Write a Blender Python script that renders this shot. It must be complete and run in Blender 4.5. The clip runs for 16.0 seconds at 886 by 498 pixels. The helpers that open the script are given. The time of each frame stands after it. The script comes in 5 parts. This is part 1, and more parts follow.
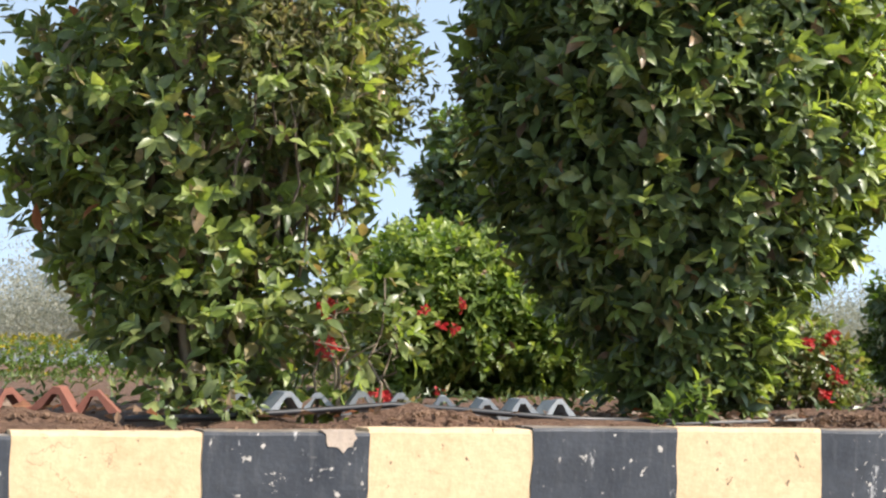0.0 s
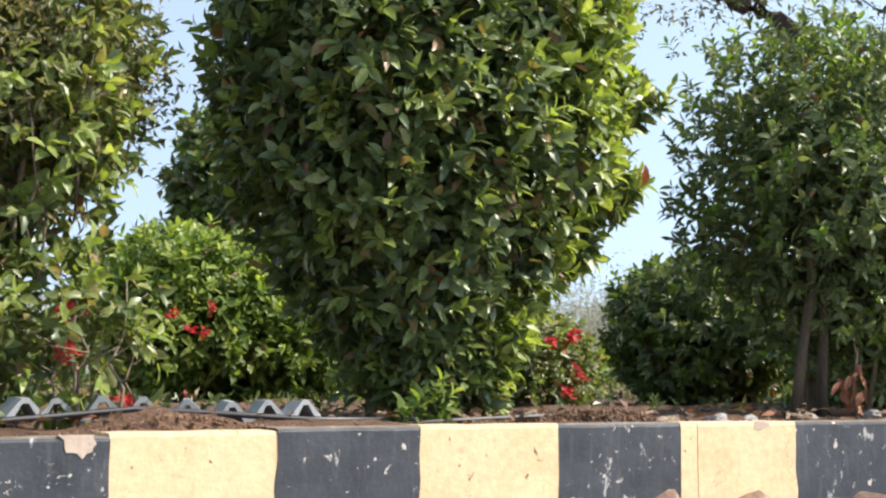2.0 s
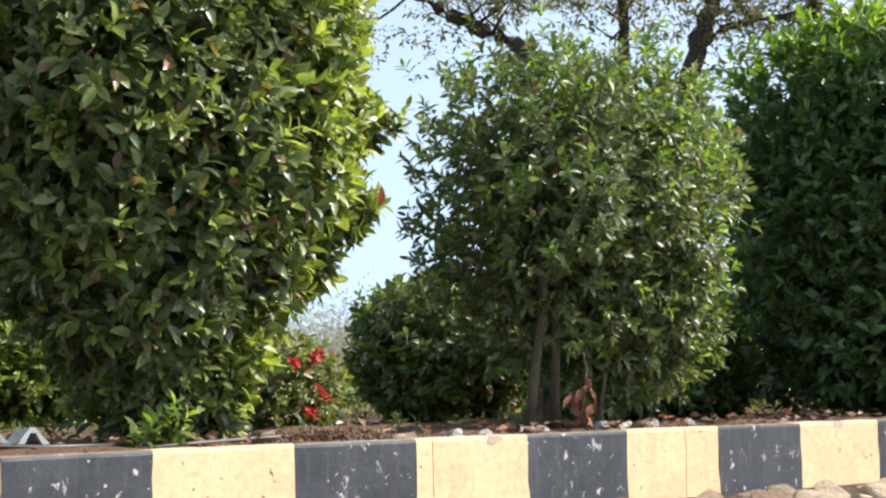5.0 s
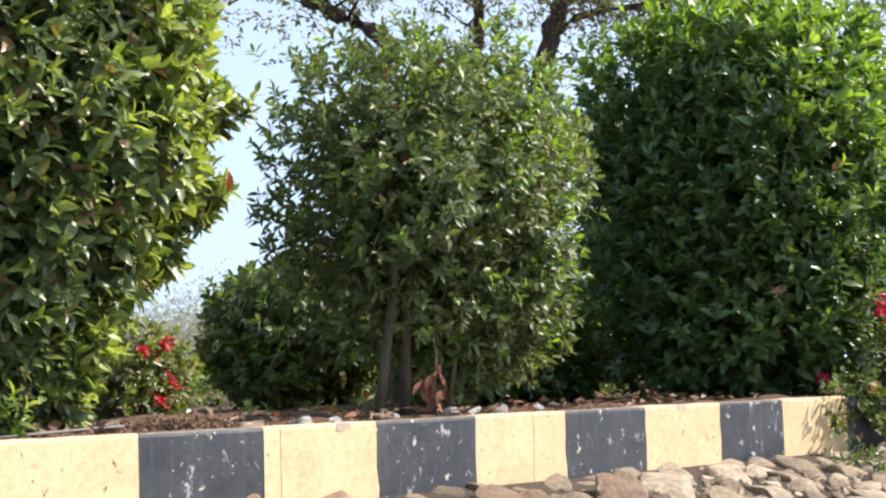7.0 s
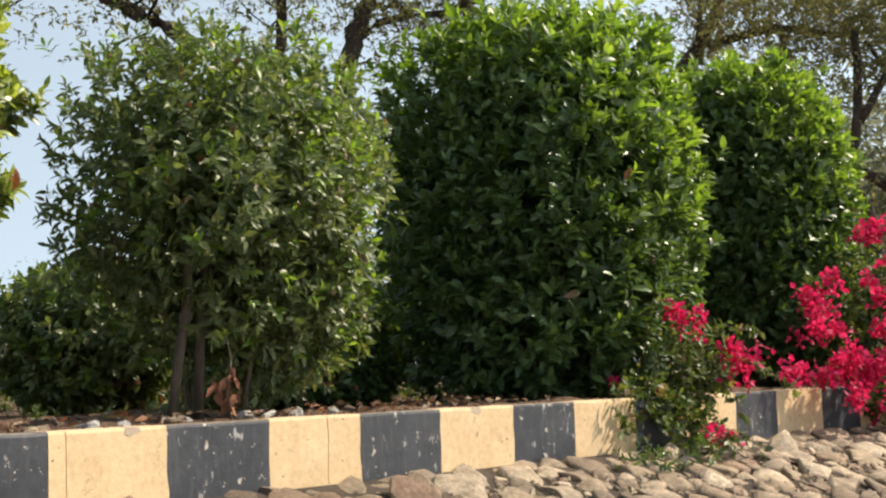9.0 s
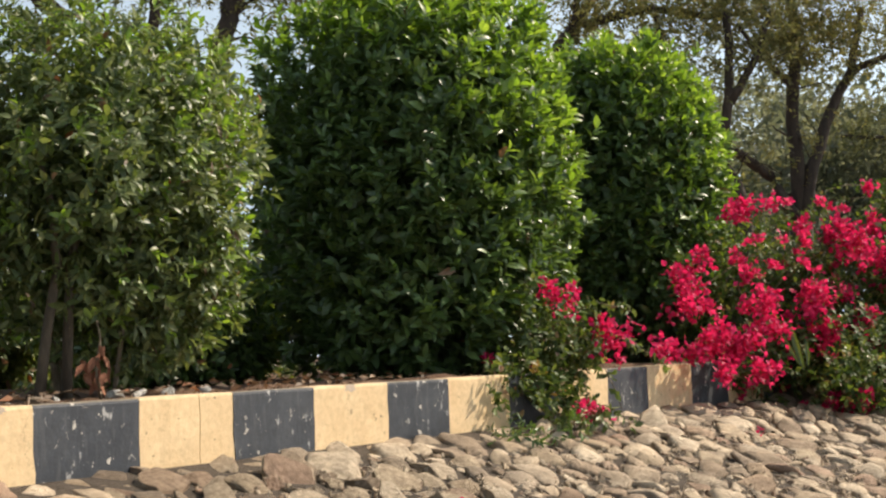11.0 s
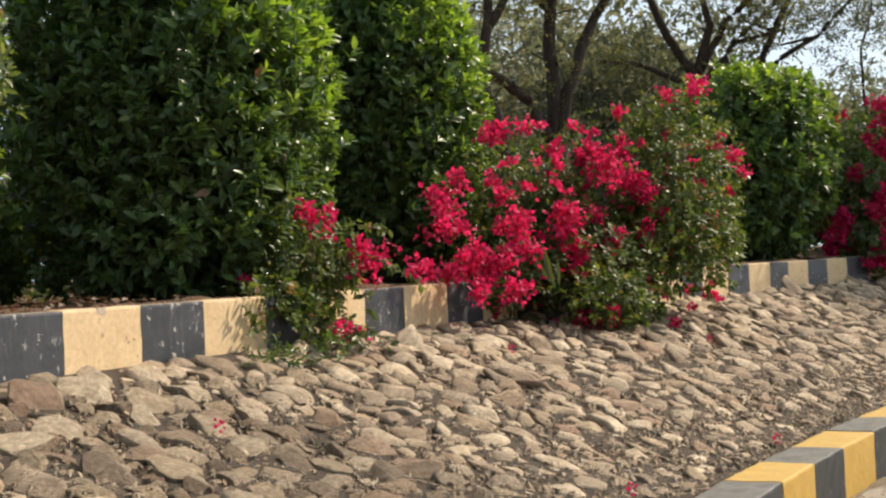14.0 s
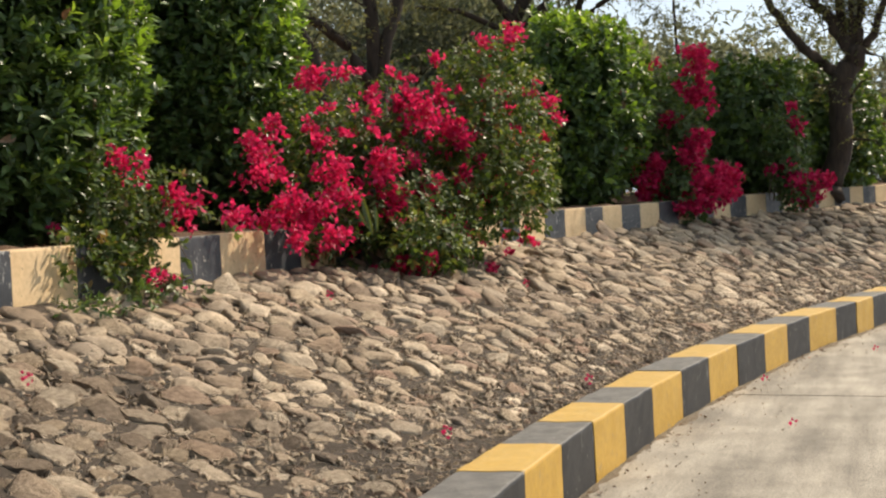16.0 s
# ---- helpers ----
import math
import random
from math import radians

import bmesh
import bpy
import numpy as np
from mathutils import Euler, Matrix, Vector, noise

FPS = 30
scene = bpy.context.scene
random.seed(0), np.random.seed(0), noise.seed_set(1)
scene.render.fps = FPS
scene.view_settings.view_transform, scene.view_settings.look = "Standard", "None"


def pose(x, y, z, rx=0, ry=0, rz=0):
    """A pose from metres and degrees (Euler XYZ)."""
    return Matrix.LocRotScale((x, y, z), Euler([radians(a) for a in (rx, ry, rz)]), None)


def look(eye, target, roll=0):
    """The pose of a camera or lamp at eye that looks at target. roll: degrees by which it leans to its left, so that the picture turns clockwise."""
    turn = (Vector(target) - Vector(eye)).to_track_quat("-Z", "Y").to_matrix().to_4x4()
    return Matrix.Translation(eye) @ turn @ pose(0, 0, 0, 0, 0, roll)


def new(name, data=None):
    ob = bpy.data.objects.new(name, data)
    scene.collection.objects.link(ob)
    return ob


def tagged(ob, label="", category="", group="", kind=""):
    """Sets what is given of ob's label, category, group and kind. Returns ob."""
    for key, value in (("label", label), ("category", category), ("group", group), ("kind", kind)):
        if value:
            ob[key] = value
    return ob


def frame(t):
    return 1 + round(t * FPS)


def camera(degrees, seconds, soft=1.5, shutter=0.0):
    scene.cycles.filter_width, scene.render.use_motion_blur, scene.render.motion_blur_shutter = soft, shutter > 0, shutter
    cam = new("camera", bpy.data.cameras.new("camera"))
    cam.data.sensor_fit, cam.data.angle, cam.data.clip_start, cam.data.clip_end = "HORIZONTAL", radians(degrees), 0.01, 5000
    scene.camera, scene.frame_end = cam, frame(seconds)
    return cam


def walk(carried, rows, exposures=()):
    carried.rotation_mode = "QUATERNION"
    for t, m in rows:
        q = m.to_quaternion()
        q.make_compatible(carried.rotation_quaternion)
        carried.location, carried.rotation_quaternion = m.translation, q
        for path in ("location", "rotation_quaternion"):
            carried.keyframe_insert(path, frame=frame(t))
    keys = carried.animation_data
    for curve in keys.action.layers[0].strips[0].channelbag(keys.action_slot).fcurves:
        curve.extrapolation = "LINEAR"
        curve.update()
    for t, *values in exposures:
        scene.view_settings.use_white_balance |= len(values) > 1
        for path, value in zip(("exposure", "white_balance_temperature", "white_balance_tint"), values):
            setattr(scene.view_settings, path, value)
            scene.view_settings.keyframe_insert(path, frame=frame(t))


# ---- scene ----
import collections
# ---------------------------------------------------------------- camera
cam = camera(34.25, 16.0, 2.3)
# seconds, place (m), yaw, pitch, lean (degrees)
PATH = [
    (0.0, 0.020, 0.026, 1.415, -19.28, 4.87, 1.33),
    (0.5, 0.030, 0.016, 1.411, -21.16, 4.96, 1.15),
    (1.0, 0.041, 0.001, 1.406, -23.93, 5.01, 0.86),
    (1.5, 0.043, -0.008, 1.406, -26.83, 5.06, 0.57),
    (2.0, 0.046, -0.016, 1.407, -29.00, 5.13, 0.33),
    (2.5, 0.054, -0.028, 1.407, -31.32, 5.37, 0.04),
    (3.0, 0.060, -0.039, 1.403, -33.37, 5.53, -0.17),
    (3.5, 0.069, -0.046, 1.398, -34.95, 5.59, -0.40),
    (4.0, 0.069, -0.057, 1.398, -36.55, 5.59, -0.63),
    (4.2, 0.073, -0.060, 1.398, -37.10, 5.64, -0.71),
    (6.3, 0.120, -0.088, 1.405, -41.44, 5.77, -1.55),
    (6.5, 0.124, -0.091, 1.405, -41.99, 5.58, -1.45),
    (7.0, 0.130, -0.097, 1.406, -44.47, 5.18, -1.69),
    (7.5, 0.136, -0.105, 1.403, -46.37, 5.16, -1.85),
    (8.0, 0.150, -0.107, 1.398, -48.47, 5.18, -1.70),
    (8.5, 0.158, -0.108, 1.395, -50.35, 5.18, -1.72),
    (9.0, 0.166, -0.118, 1.392, -52.26, 5.16, -1.87),
    (9.2, 0.169, -0.121, 1.392, -52.95, 5.14, -1.89),
    (11.3, 0.188, -0.139, 1.393, -57.84, 3.94, -2.14),
    (11.5, 0.190, -0.141, 1.393, -58.46, 3.85, -2.14),
    (12.0, 0.191, -0.152, 1.391, -60.16, 3.24, -2.20),
    (12.5, 0.191, -0.160, 1.389, -61.84, 2.72, -2.27),
    (13.0, 0.188, -0.167, 1.386, -63.46, 2.64, -2.36),
    (13.5, 0.189, -0.174, 1.386, -64.76, 1.78, -2.42),
    (14.0, 0.197, -0.187, 1.388, -66.26, 0.59, -2.53),
    (14.5, 0.205, -0.203, 1.390, -68.35, -0.69, -2.37),
    (15.0, 0.207, -0.206, 1.385, -70.22, -1.55, -2.61),
    (15.5, 0.219, -0.215, 1.387, -72.00, -1.84, -2.88),
    (16.0, 0.218, -0.220, 1.384, -73.19, -1.86, -2.88),
]
walk(cam, [(t, pose(x, y, z, 0, 0, yaw) @ pose(0, 0, 0, 90 + pitch) @ pose(0, 0, 0, 0, 0, lean))
           for t, x, y, z, yaw, pitch, lean in PATH],
     [(0, 1.52, 6500, 11.5), (6.5, 1.58, 6550, 12.5), (7.8, 1.60, 6600, 12.5), (8.4, 1.26, 7320, 10.8), (11.5, 1.14, 7450, 11), (13, 1.07, 7500, 11), (16, 0.94, 7550, 11.5)])

# ---------------------------------------------------------------- light
SUN_AZ, SUN_EL = math.atan2(0.83, -0.56), radians(45)
to_sun = Vector((math.sin(SUN_AZ) * math.cos(SUN_EL), math.cos(SUN_AZ) * math.cos(SUN_EL), math.sin(SUN_EL)))
world = bpy.data.worlds.new("world")
scene.world = world
world.use_nodes = True
wn = world.node_tree
sky = wn.nodes.new("ShaderNodeTexSky")
sky.sky_type, sky.sun_disc = "NISHITA", False
sky.sun_elevation, sky.sun_rotation = SUN_EL, SUN_AZ
sky.air_density, sky.dust_density, sky.ozone_density = 1.0, 0.25, 1.1
# a clear, dust-free horizon: the sky's paler rim sits lower than the land
way = wn.nodes.new("ShaderNodeTexCoord")
lift = wn.nodes.new("ShaderNodeVectorMath")
lift.operation = "ADD"
lift.inputs[1].default_value = (0, 0, 0.38)
straight = wn.nodes.new("ShaderNodeVectorMath")
straight.operation = "NORMALIZE"
wn.links.new(way.outputs["Generated"], lift.inputs[0])
wn.links.new(lift.outputs[0], straight.inputs[0])
wn.links.new(straight.outputs[0], sky.inputs[0])
pale = wn.nodes.new("ShaderNodeHueSaturation")
pale.inputs["Hue"].default_value, pale.inputs["Saturation"].default_value = 0.482, 0.64
wn.links.new(sky.outputs[0], pale.inputs["Color"])
wn.links.new(pale.outputs[0], wn.nodes["Background"].inputs[0])
wn.nodes["Background"].inputs[1].default_value = 0.12
sun = new("sun", bpy.data.lights.new("sun", "SUN"))
sun.data.energy, sun.data.angle, sun.data.color = 3.2, radians(0.55), (1.0, 0.92, 0.82)
sun.matrix_world = look(to_sun * 50, (0, 0, 0))


# ---------------------------------------------------------------- materials
def mat(name):
    m = bpy.data.materials.new(name)
    m.use_nodes = True
    return m, m.node_tree, m.node_tree.nodes["Principled BSDF"]


def ramp(tree, src, stops):
    r = tree.nodes.new("ShaderNodeValToRGB")
    while len(r.color_ramp.elements) < len(stops):
        r.color_ramp.elements.new(0.5)
    for e, (p, c) in zip(r.color_ramp.elements, stops):
        e.position, e.color = p, (*c, 1)
    tree.links.new(src, r.inputs[0])
    return r.outputs[0]


def noisy(tree, scale, detail=4, rough=0.55, coords=None):
    n = tree.nodes.new("ShaderNodeTexNoise")
    n.inputs["Scale"].default_value, n.inputs["Detail"].default_value = scale, detail
    n.inputs["Roughness"].default_value = rough
    if coords is None:
        coords = tree.nodes.new("ShaderNodeTexCoord").outputs["Object"]
    tree.links.new(coords, n.inputs["Vector"])
    return n.outputs[0]


def bump(tree, bsdf, src, strength, dist):
    b = tree.nodes.new("ShaderNodeBump")
    b.inputs["Strength"].default_value, b.inputs["Distance"].default_value = strength, dist
    tree.links.new(src, b.inputs["Height"])
    tree.links.new(b.outputs[0], bsdf.inputs["Normal"])


def mixed(tree, fac, a, b, kind="MIX"):
    m = tree.nodes.new("ShaderNodeMix")
    m.data_type, m.blend_type = "RGBA", kind
    for sock, v in ((m.inputs[0], fac), (m.inputs[6], a), (m.inputs[7], b)):
        if isinstance(v, (int, float)):
            sock.default_value = v
        elif isinstance(v, tuple):
            sock.default_value = (*v, 1)
        else:
            tree.links.new(v, sock)
    return m.outputs[2]


def leaf_mat(name, stops, translucent, glow, rough=0.35, spec=0.5):
    """Leaves: colour by leaf, light passing through the blade."""
    m, t, b = mat(name)
    geo = t.nodes.new("ShaderNodeNewGeometry")
    col = ramp(t, geo.outputs["Random Per Island"], stops)
    fine = ramp(t, noisy(t, 60, 2), [(0.3, (0.75, 0.75, 0.75)), (0.7, (1.15, 1.15, 1.15))])
    col = mixed(t, 1.0, col, fine, "MULTIPLY")
    t.links.new(col, b.inputs["Base Color"])
    b.inputs["Roughness"].default_value = rough
    b.inputs["Specular IOR Level"].default_value = spec
    tr = t.nodes.new("ShaderNodeBsdfTranslucent")
    t.links.new(mixed(t, 1.0, col, glow, "MULTIPLY"), tr.inputs[0])
    mx = t.nodes.new("ShaderNodeMixShader")
    mx.inputs[0].default_value = translucent
    t.links.new(b.outputs[0], mx.inputs[1])
    t.links.new(tr.outputs[0], mx.inputs[2])
    t.links.new(mx.outputs[0], t.nodes["Material Output"].inputs[0])
    return m


LEAF_OLD = leaf_mat("leaf_olive", [(0.0, (0.062, 0.096, 0.034)), (0.5, (0.130, 0.17, 0.055)), (0.85, (0.215, 0.245, 0.09)), (0.94, (0.26, 0.22, 0.10)), (1.0, (0.29, 0.20, 0.12))], 0.30, (1.9, 1.9, 0.8), 0.38, 0.5)
LEAF_DEEP = leaf_mat("leaf_deep_green", [(0.0, (0.050, 0.088, 0.035)), (0.6, (0.084, 0.142, 0.050)), (1.0, (0.13, 0.20, 0.066))], 0.22, (1.9, 2.0, 0.6), 0.36, 0.42)
# new tips; also laid on sunward sides, where its paleness paints sunlight
LEAF_TIP_LIT = leaf_mat("leaf_new_tip_lit", [(0.0, (0.10, 0.178, 0.036)), (0.6, (0.175, 0.272, 0.056)), (1.0, (0.28, 0.37, 0.105))], 0.42, (1.6, 1.7, 0.6), 0.38, 0.45)
LEAF_MID = leaf_mat("leaf_mid_green", [(0.0, (0.058, 0.09, 0.036)), (0.6, (0.107, 0.150, 0.053)), (0.93, (0.195, 0.24, 0.08)), (1.0, (0.27, 0.16, 0.09))], 0.22, (1.9, 1.9, 0.7), 0.38, 0.5)
# young leaves; the same pale colour doubles as sunlight on lit flanks
LEAF_YOUNG_LIT = leaf_mat("leaf_young_lit", [(0.0, (0.148, 0.212, 0.048)), (0.6, (0.24, 0.305, 0.078)), (1.0, (0.345, 0.40, 0.135))], 0.42, (1.7, 1.7, 0.7), 0.38, 0.4)
LEAF_GREY = leaf_mat("leaf_grey_green", [(0.0, (0.060, 0.09, 0.036)), (0.6, (0.116, 0.152, 0.062)), (1.0, (0.22, 0.245, 0.115))], 0.28, (1.8, 1.9, 0.8), 0.4, 0.35)
LEAF_FRESH = leaf_mat("leaf_fresh_green", [(0.0, (0.075, 0.12, 0.028)), (0.6, (0.12, 0.18, 0.042)), (1.0, (0.18, 0.245, 0.062))], 0.4, (1.7, 1.8, 0.7), 0.5, 0.25)
LEAF_GOLD = leaf_mat("leaf_golden_hedge", [(0.0, (0.16, 0.155, 0.02)), (0.5, (0.33, 0.275, 0.028)), (1.0, (0.46, 0.36, 0.05))], 0.3, (1.2, 1.2, 0.4), 0.7, 0.1)
LEAF_DRY = leaf_mat("leaf_dry", [(0.0, (0.10, 0.066, 0.042)), (0.6, (0.16, 0.10, 0.06)), (0.9, (0.24, 0.15, 0.09)), (1.0, (0.36, 0.11, 0.03))], 0.2, (1.4, 1.2, 1.0), 0.6)
LEAF_ACACIA = leaf_mat("leaf_acacia", [(0.0, (0.11, 0.125, 0.065)), (0.5, (0.17, 0.18, 0.095)), (1.0, (0.25, 0.235, 0.13))], 0.5, (1.6, 1.5, 0.8), 0.5, 0.3)
LEAF_YELLOWING = leaf_mat("leaf_yellowing", [(0.0, (0.11, 0.118, 0.062)), (0.5, (0.17, 0.168, 0.085)), (1.0, (0.26, 0.225, 0.105))], 0.45, (1.6, 1.5, 0.8), 0.5, 0.3)
LEAF_WOOD = leaf_mat("leaf_wood", [(0.0, (0.098, 0.117, 0.097)), (0.5, (0.145, 0.165, 0.137)), (1.0, (0.21, 0.225, 0.185))], 0.45, (1.7, 1.6, 1.0), 0.6, 0.25)
# pale grey leaves: the haze of distance is put into their colour
LEAF_FAR_HAZED = leaf_mat("leaf_far_hazed", [(0.0, (0.27, 0.28, 0.24)), (0.5, (0.33, 0.335, 0.29)), (1.0, (0.40, 0.39, 0.33))], 0.35, (1.4, 1.4, 1.0), 0.8, 0.05)
BRACT = leaf_mat("bract_crimson", [(0.0, (0.42, 0.012, 0.07)), (0.6, (0.62, 0.025, 0.13)), (1.0, (0.78, 0.06, 0.20))], 0.45, (1.3, 1.0, 1.0), 0.55, 0.25)
PETAL = leaf_mat("petal_red", [(0.0, (0.36, 0.02, 0.03)), (0.6, (0.50, 0.045, 0.05)), (1.0, (0.60, 0.11, 0.09))], 0.4, (1.3, 1.0, 1.0), 0.5, 0.3)



def bark_mat(name, c1, c2, scale=14):
    m, t, b = mat(name)
    tc = t.nodes.new("ShaderNodeTexCoord")
    mp = t.nodes.new("ShaderNodeMapping")
    mp.inputs["Scale"].default_value = (1, 1, 0.25)
    t.links.new(tc.outputs["Object"], mp.inputs[0])
    n = noisy(t, scale, 6, 0.65, mp.outputs[0])
    t.links.new(ramp(t, n, [(0.3, c1), (0.7, c2)]), b.inputs["Base Color"])
    b.inputs["Roughness"].default_value = 0.9
    bump(t, b, n, 0.8, 0.02)
    return m


BARK = bark_mat("bark_brown", (0.028, 0.02, 0.016), (0.085, 0.06, 0.046))
STEM = bark_mat("stem_grey_brown", (0.10, 0.08, 0.055), (0.25, 0.195, 0.13), 30)
STEM_BROWN = bark_mat("stem_brown", (0.06, 0.046, 0.034), (0.15, 0.115, 0.08), 30)


def soil_mat(name, c1, c2, c3, scale):
    m, t, b = mat(name)
    big, small = noisy(t, scale * 0.12, 5), noisy(t, scale, 6, 0.7)
    col = mixed(t, 0.5, ramp(t, big, [(0.35, c1), (0.65, c2)]), ramp(t, small, [(0.35, c1), (0.6, c2), (0.75, c3)]))
    t.links.new(col, b.inputs["Base Color"])
    b.inputs["Roughness"].default_value = 0.95
    b.inputs["Specular IOR Level"].default_value = 0.2
    bump(t, b, small, 0.9, 0.03)
    return m


SOIL = soil_mat("soil_red_brown", (0.095, 0.056, 0.037), (0.19, 0.115, 0.077), (0.33, 0.22, 0.15), 40)
GRIT = soil_mat("grit_dark", (0.055, 0.044, 0.035), (0.115, 0.092, 0.073), (0.27, 0.22, 0.175), 55)
SAND = soil_mat("sand_tan", (0.15, 0.12, 0.085), (0.25, 0.205, 0.15), (0.36, 0.30, 0.23), 60)
LAND = soil_mat("dry_land", (0.13, 0.10, 0.06), (0.22, 0.18, 0.11), (0.28, 0.24, 0.16), 4)


def stone_mat(name, cols):
    m, t, b = mat(name)
    info = t.nodes.new("ShaderNodeObjectInfo")
    geo = t.nodes.new("ShaderNodeNewGeometry")
    add = t.nodes.new("ShaderNodeMath")
    add.operation = "ADD"
    t.links.new(info.outputs["Random"], add.inputs[0])
    t.links.new(geo.outputs["Random Per Island"], add.inputs[1])
    fr = t.nodes.new("ShaderNodeMath")
    fr.operation = "FRACT"
    t.links.new(add.outputs[0], fr.inputs[0])
    tint = ramp(t, fr.outputs[0], [(i / (len(cols) - 1), c) for i, c in enumerate(cols)])
    n1, n2 = noisy(t, 9, 5), noisy(t, 60, 6, 0.7)
    col = mixed(t, 1.0, tint, ramp(t, n1, [(0.3, (0.62, 0.59, 0.56)), (0.7, (1.22, 1.2, 1.15))]), "MULTIPLY")
    col = mixed(t, 1.0, col, ramp(t, n2, [(0.3, (0.75, 0.74, 0.72)), (0.65, (1.12, 1.12, 1.12))]), "MULTIPLY")
    t.links.new(col, b.inputs["Base Color"])
    b.inputs["Roughness"].default_value = 0.88
    b.inputs["Specular IOR Level"].default_value = 0.3
    bump(t, b, mixed(t, 0.45, noisy(t, 24, 6, 0.65), n2), 1.0, 0.03)
    return m


STONE = stone_mat("stone_tan", [(0.351, 0.277, 0.199), (0.480, 0.387, 0.288), (0.267, 0.204, 0.152), (0.597, 0.497, 0.387), (0.405, 0.314, 0.225), (0.309, 0.209, 0.157), (0.501, 0.408, 0.309), (0.309, 0.246, 0.188), (0.575, 0.481, 0.376), (0.213, 0.167, 0.131), (0.362, 0.277, 0.204)])
STONE_WHITE = stone_mat("stone_whitewashed", [(0.72, 0.72, 0.70), (0.6, 0.61, 0.61), (0.78, 0.77, 0.74)])


def paint_mat(name, base, alt, chip, low, high, dirt, rough, dust_sheen=0.0, scuff=0.0, spec=0.5, dust_sheen_col=(0.40, 0.32, 0.235), crack=0.0):
    """Old paint on concrete, with chips, scuffs and grime."""
    m, t, b = mat(name)
    tc = t.nodes.new("ShaderNodeTexCoord")
    info = t.nodes.new("ShaderNodeObjectInfo")
    off = t.nodes.new("ShaderNodeVectorMath")
    off.operation = "ADD"
    t.links.new(tc.outputs["Object"], off.inputs[0])
    t.links.new(info.outputs["Random"], off.inputs[1])
    p = off.outputs[0]
    col = ramp(t, noisy(t, 5, 5, 0.6, p), [(0.3, base), (0.7, alt)])
    col = mixed(t, 1.0, col, ramp(t, noisy(t, 30, 4, 0.6, p), [(0.3, (0.86, 0.85, 0.83)), (0.6, (1.04, 1.04, 1.04))]), "MULTIPLY")
    mp = t.nodes.new("ShaderNodeMapping")
    mp.inputs["Scale"].default_value = (1, 1, 0.18)
    t.links.new(p, mp.inputs[0])
    streak = ramp(t, noisy(t, 38, 3, 0.5, mp.outputs[0]), [(0.55, (0, 0, 0)), (0.75, (1, 1, 1))])
    col = mixed(t, 0.0, col, dirt) if dirt is None else mixed(t, mixed(t, 1.0, streak, (0.35, 0.35, 0.35), "MULTIPLY"), col, dirt)
    spots = ramp(t, noisy(t, 22, 5, 0.62, p), [(low, (0, 0, 0)), (high, (1, 1, 1))])
    col = mixed(t, spots, col, chip)
    if crack:
        # hair cracks, here and there
        line = ramp(t, noisy(t, 2.6, 6, 0.6, p), [(0.490, (0, 0, 0)), (0.4945, (crack, crack, crack)), (0.499, (0, 0, 0))])
        line = mixed(t, 1.0, line, ramp(t, noisy(t, 3.4, 2, 0.5, mp.outputs[0]), [(0.54, (0, 0, 0)), (0.60, (1, 1, 1))]), "MULTIPLY")
        col = mixed(t, line, col, chip)
    if scuff:
        rub = t.nodes.new("ShaderNodeMapping")
        rub.inputs["Scale"].default_value = (1, 1, 0.42)
        t.links.new(p, rub.inputs[0])
        col = mixed(t, ramp(t, noisy(t, 13, 7, 0.72, rub.outputs[0]), [(0.615, (0, 0, 0)), (0.65, (scuff, scuff, scuff))]), col, (0.46, 0.45, 0.43))
    if dust_sheen:
        # level top: dust, and on the road kerb the sun's sheen as colour
        geo = t.nodes.new("ShaderNodeNewGeometry")
        parts = t.nodes.new("ShaderNodeSeparateXYZ")
        t.links.new(geo.outputs["True Normal"], parts.inputs[0])
        level = ramp(t, parts.outputs[2], [(0.6, (0, 0, 0)), (0.9, (dust_sheen, dust_sheen, dust_sheen))])
        level = mixed(t, 1.0, level, ramp(t, noisy(t, 11, 5, 0.65, p), [(0.3, (0.45, 0.45, 0.45)), (0.65, (1, 1, 1))]), "MULTIPLY")
        col = mixed(t, level, col, dust_sheen_col)
    t.links.new(col, b.inputs["Base Color"])
    b.inputs["Roughness"].default_value = rough
    b.inputs["Specular IOR Level"].default_value = spec
    h = noisy(t, 70, 5, 0.6, p)
    bump(t, b, mixed(t, 0.5, h, noisy(t, 26, 4, 0.6, p)), 0.3, 0.008)
    return m


CREAM = paint_mat("paint_cream", (0.64, 0.455, 0.258), (0.70, 0.52, 0.312), (0.19, 0.13, 0.075), 0.662, 0.68, (0.55, 0.385, 0.205), 0.75, 0.5, crack=0.75)
BLACK = paint_mat("paint_black", (0.024, 0.028, 0.036), (0.050, 0.055, 0.064), (0.50, 0.46, 0.40), 0.64, 0.67, (0.12, 0.12, 0.12), 0.5, 0.55, 0.75)
# road kerb paints: the paler top also carries a sun sheen in its colour
YELLOW = paint_mat("paint_yellow", (0.47, 0.275, 0.035), (0.55, 0.33, 0.055), (0.28, 0.22, 0.14), 0.64, 0.69, (0.36, 0.22, 0.06), 0.5, 0.3, dust_sheen_col=(0.50, 0.40, 0.22))
GREYBLACK = paint_mat("paint_worn_black", (0.013, 0.014, 0.017), (0.030, 0.031, 0.034), (0.30, 0.28, 0.25), 0.66, 0.70, (0.05, 0.05, 0.05), 0.55, 0.7, 0.25, 0.3, (0.25, 0.24, 0.22))
TERRACOTTA = paint_mat("terracotta", (0.17, 0.06, 0.04), (0.26, 0.10, 0.065), (0.20, 0.12, 0.09), 0.62, 0.7, (0.18, 0.07, 0.045), 0.85)
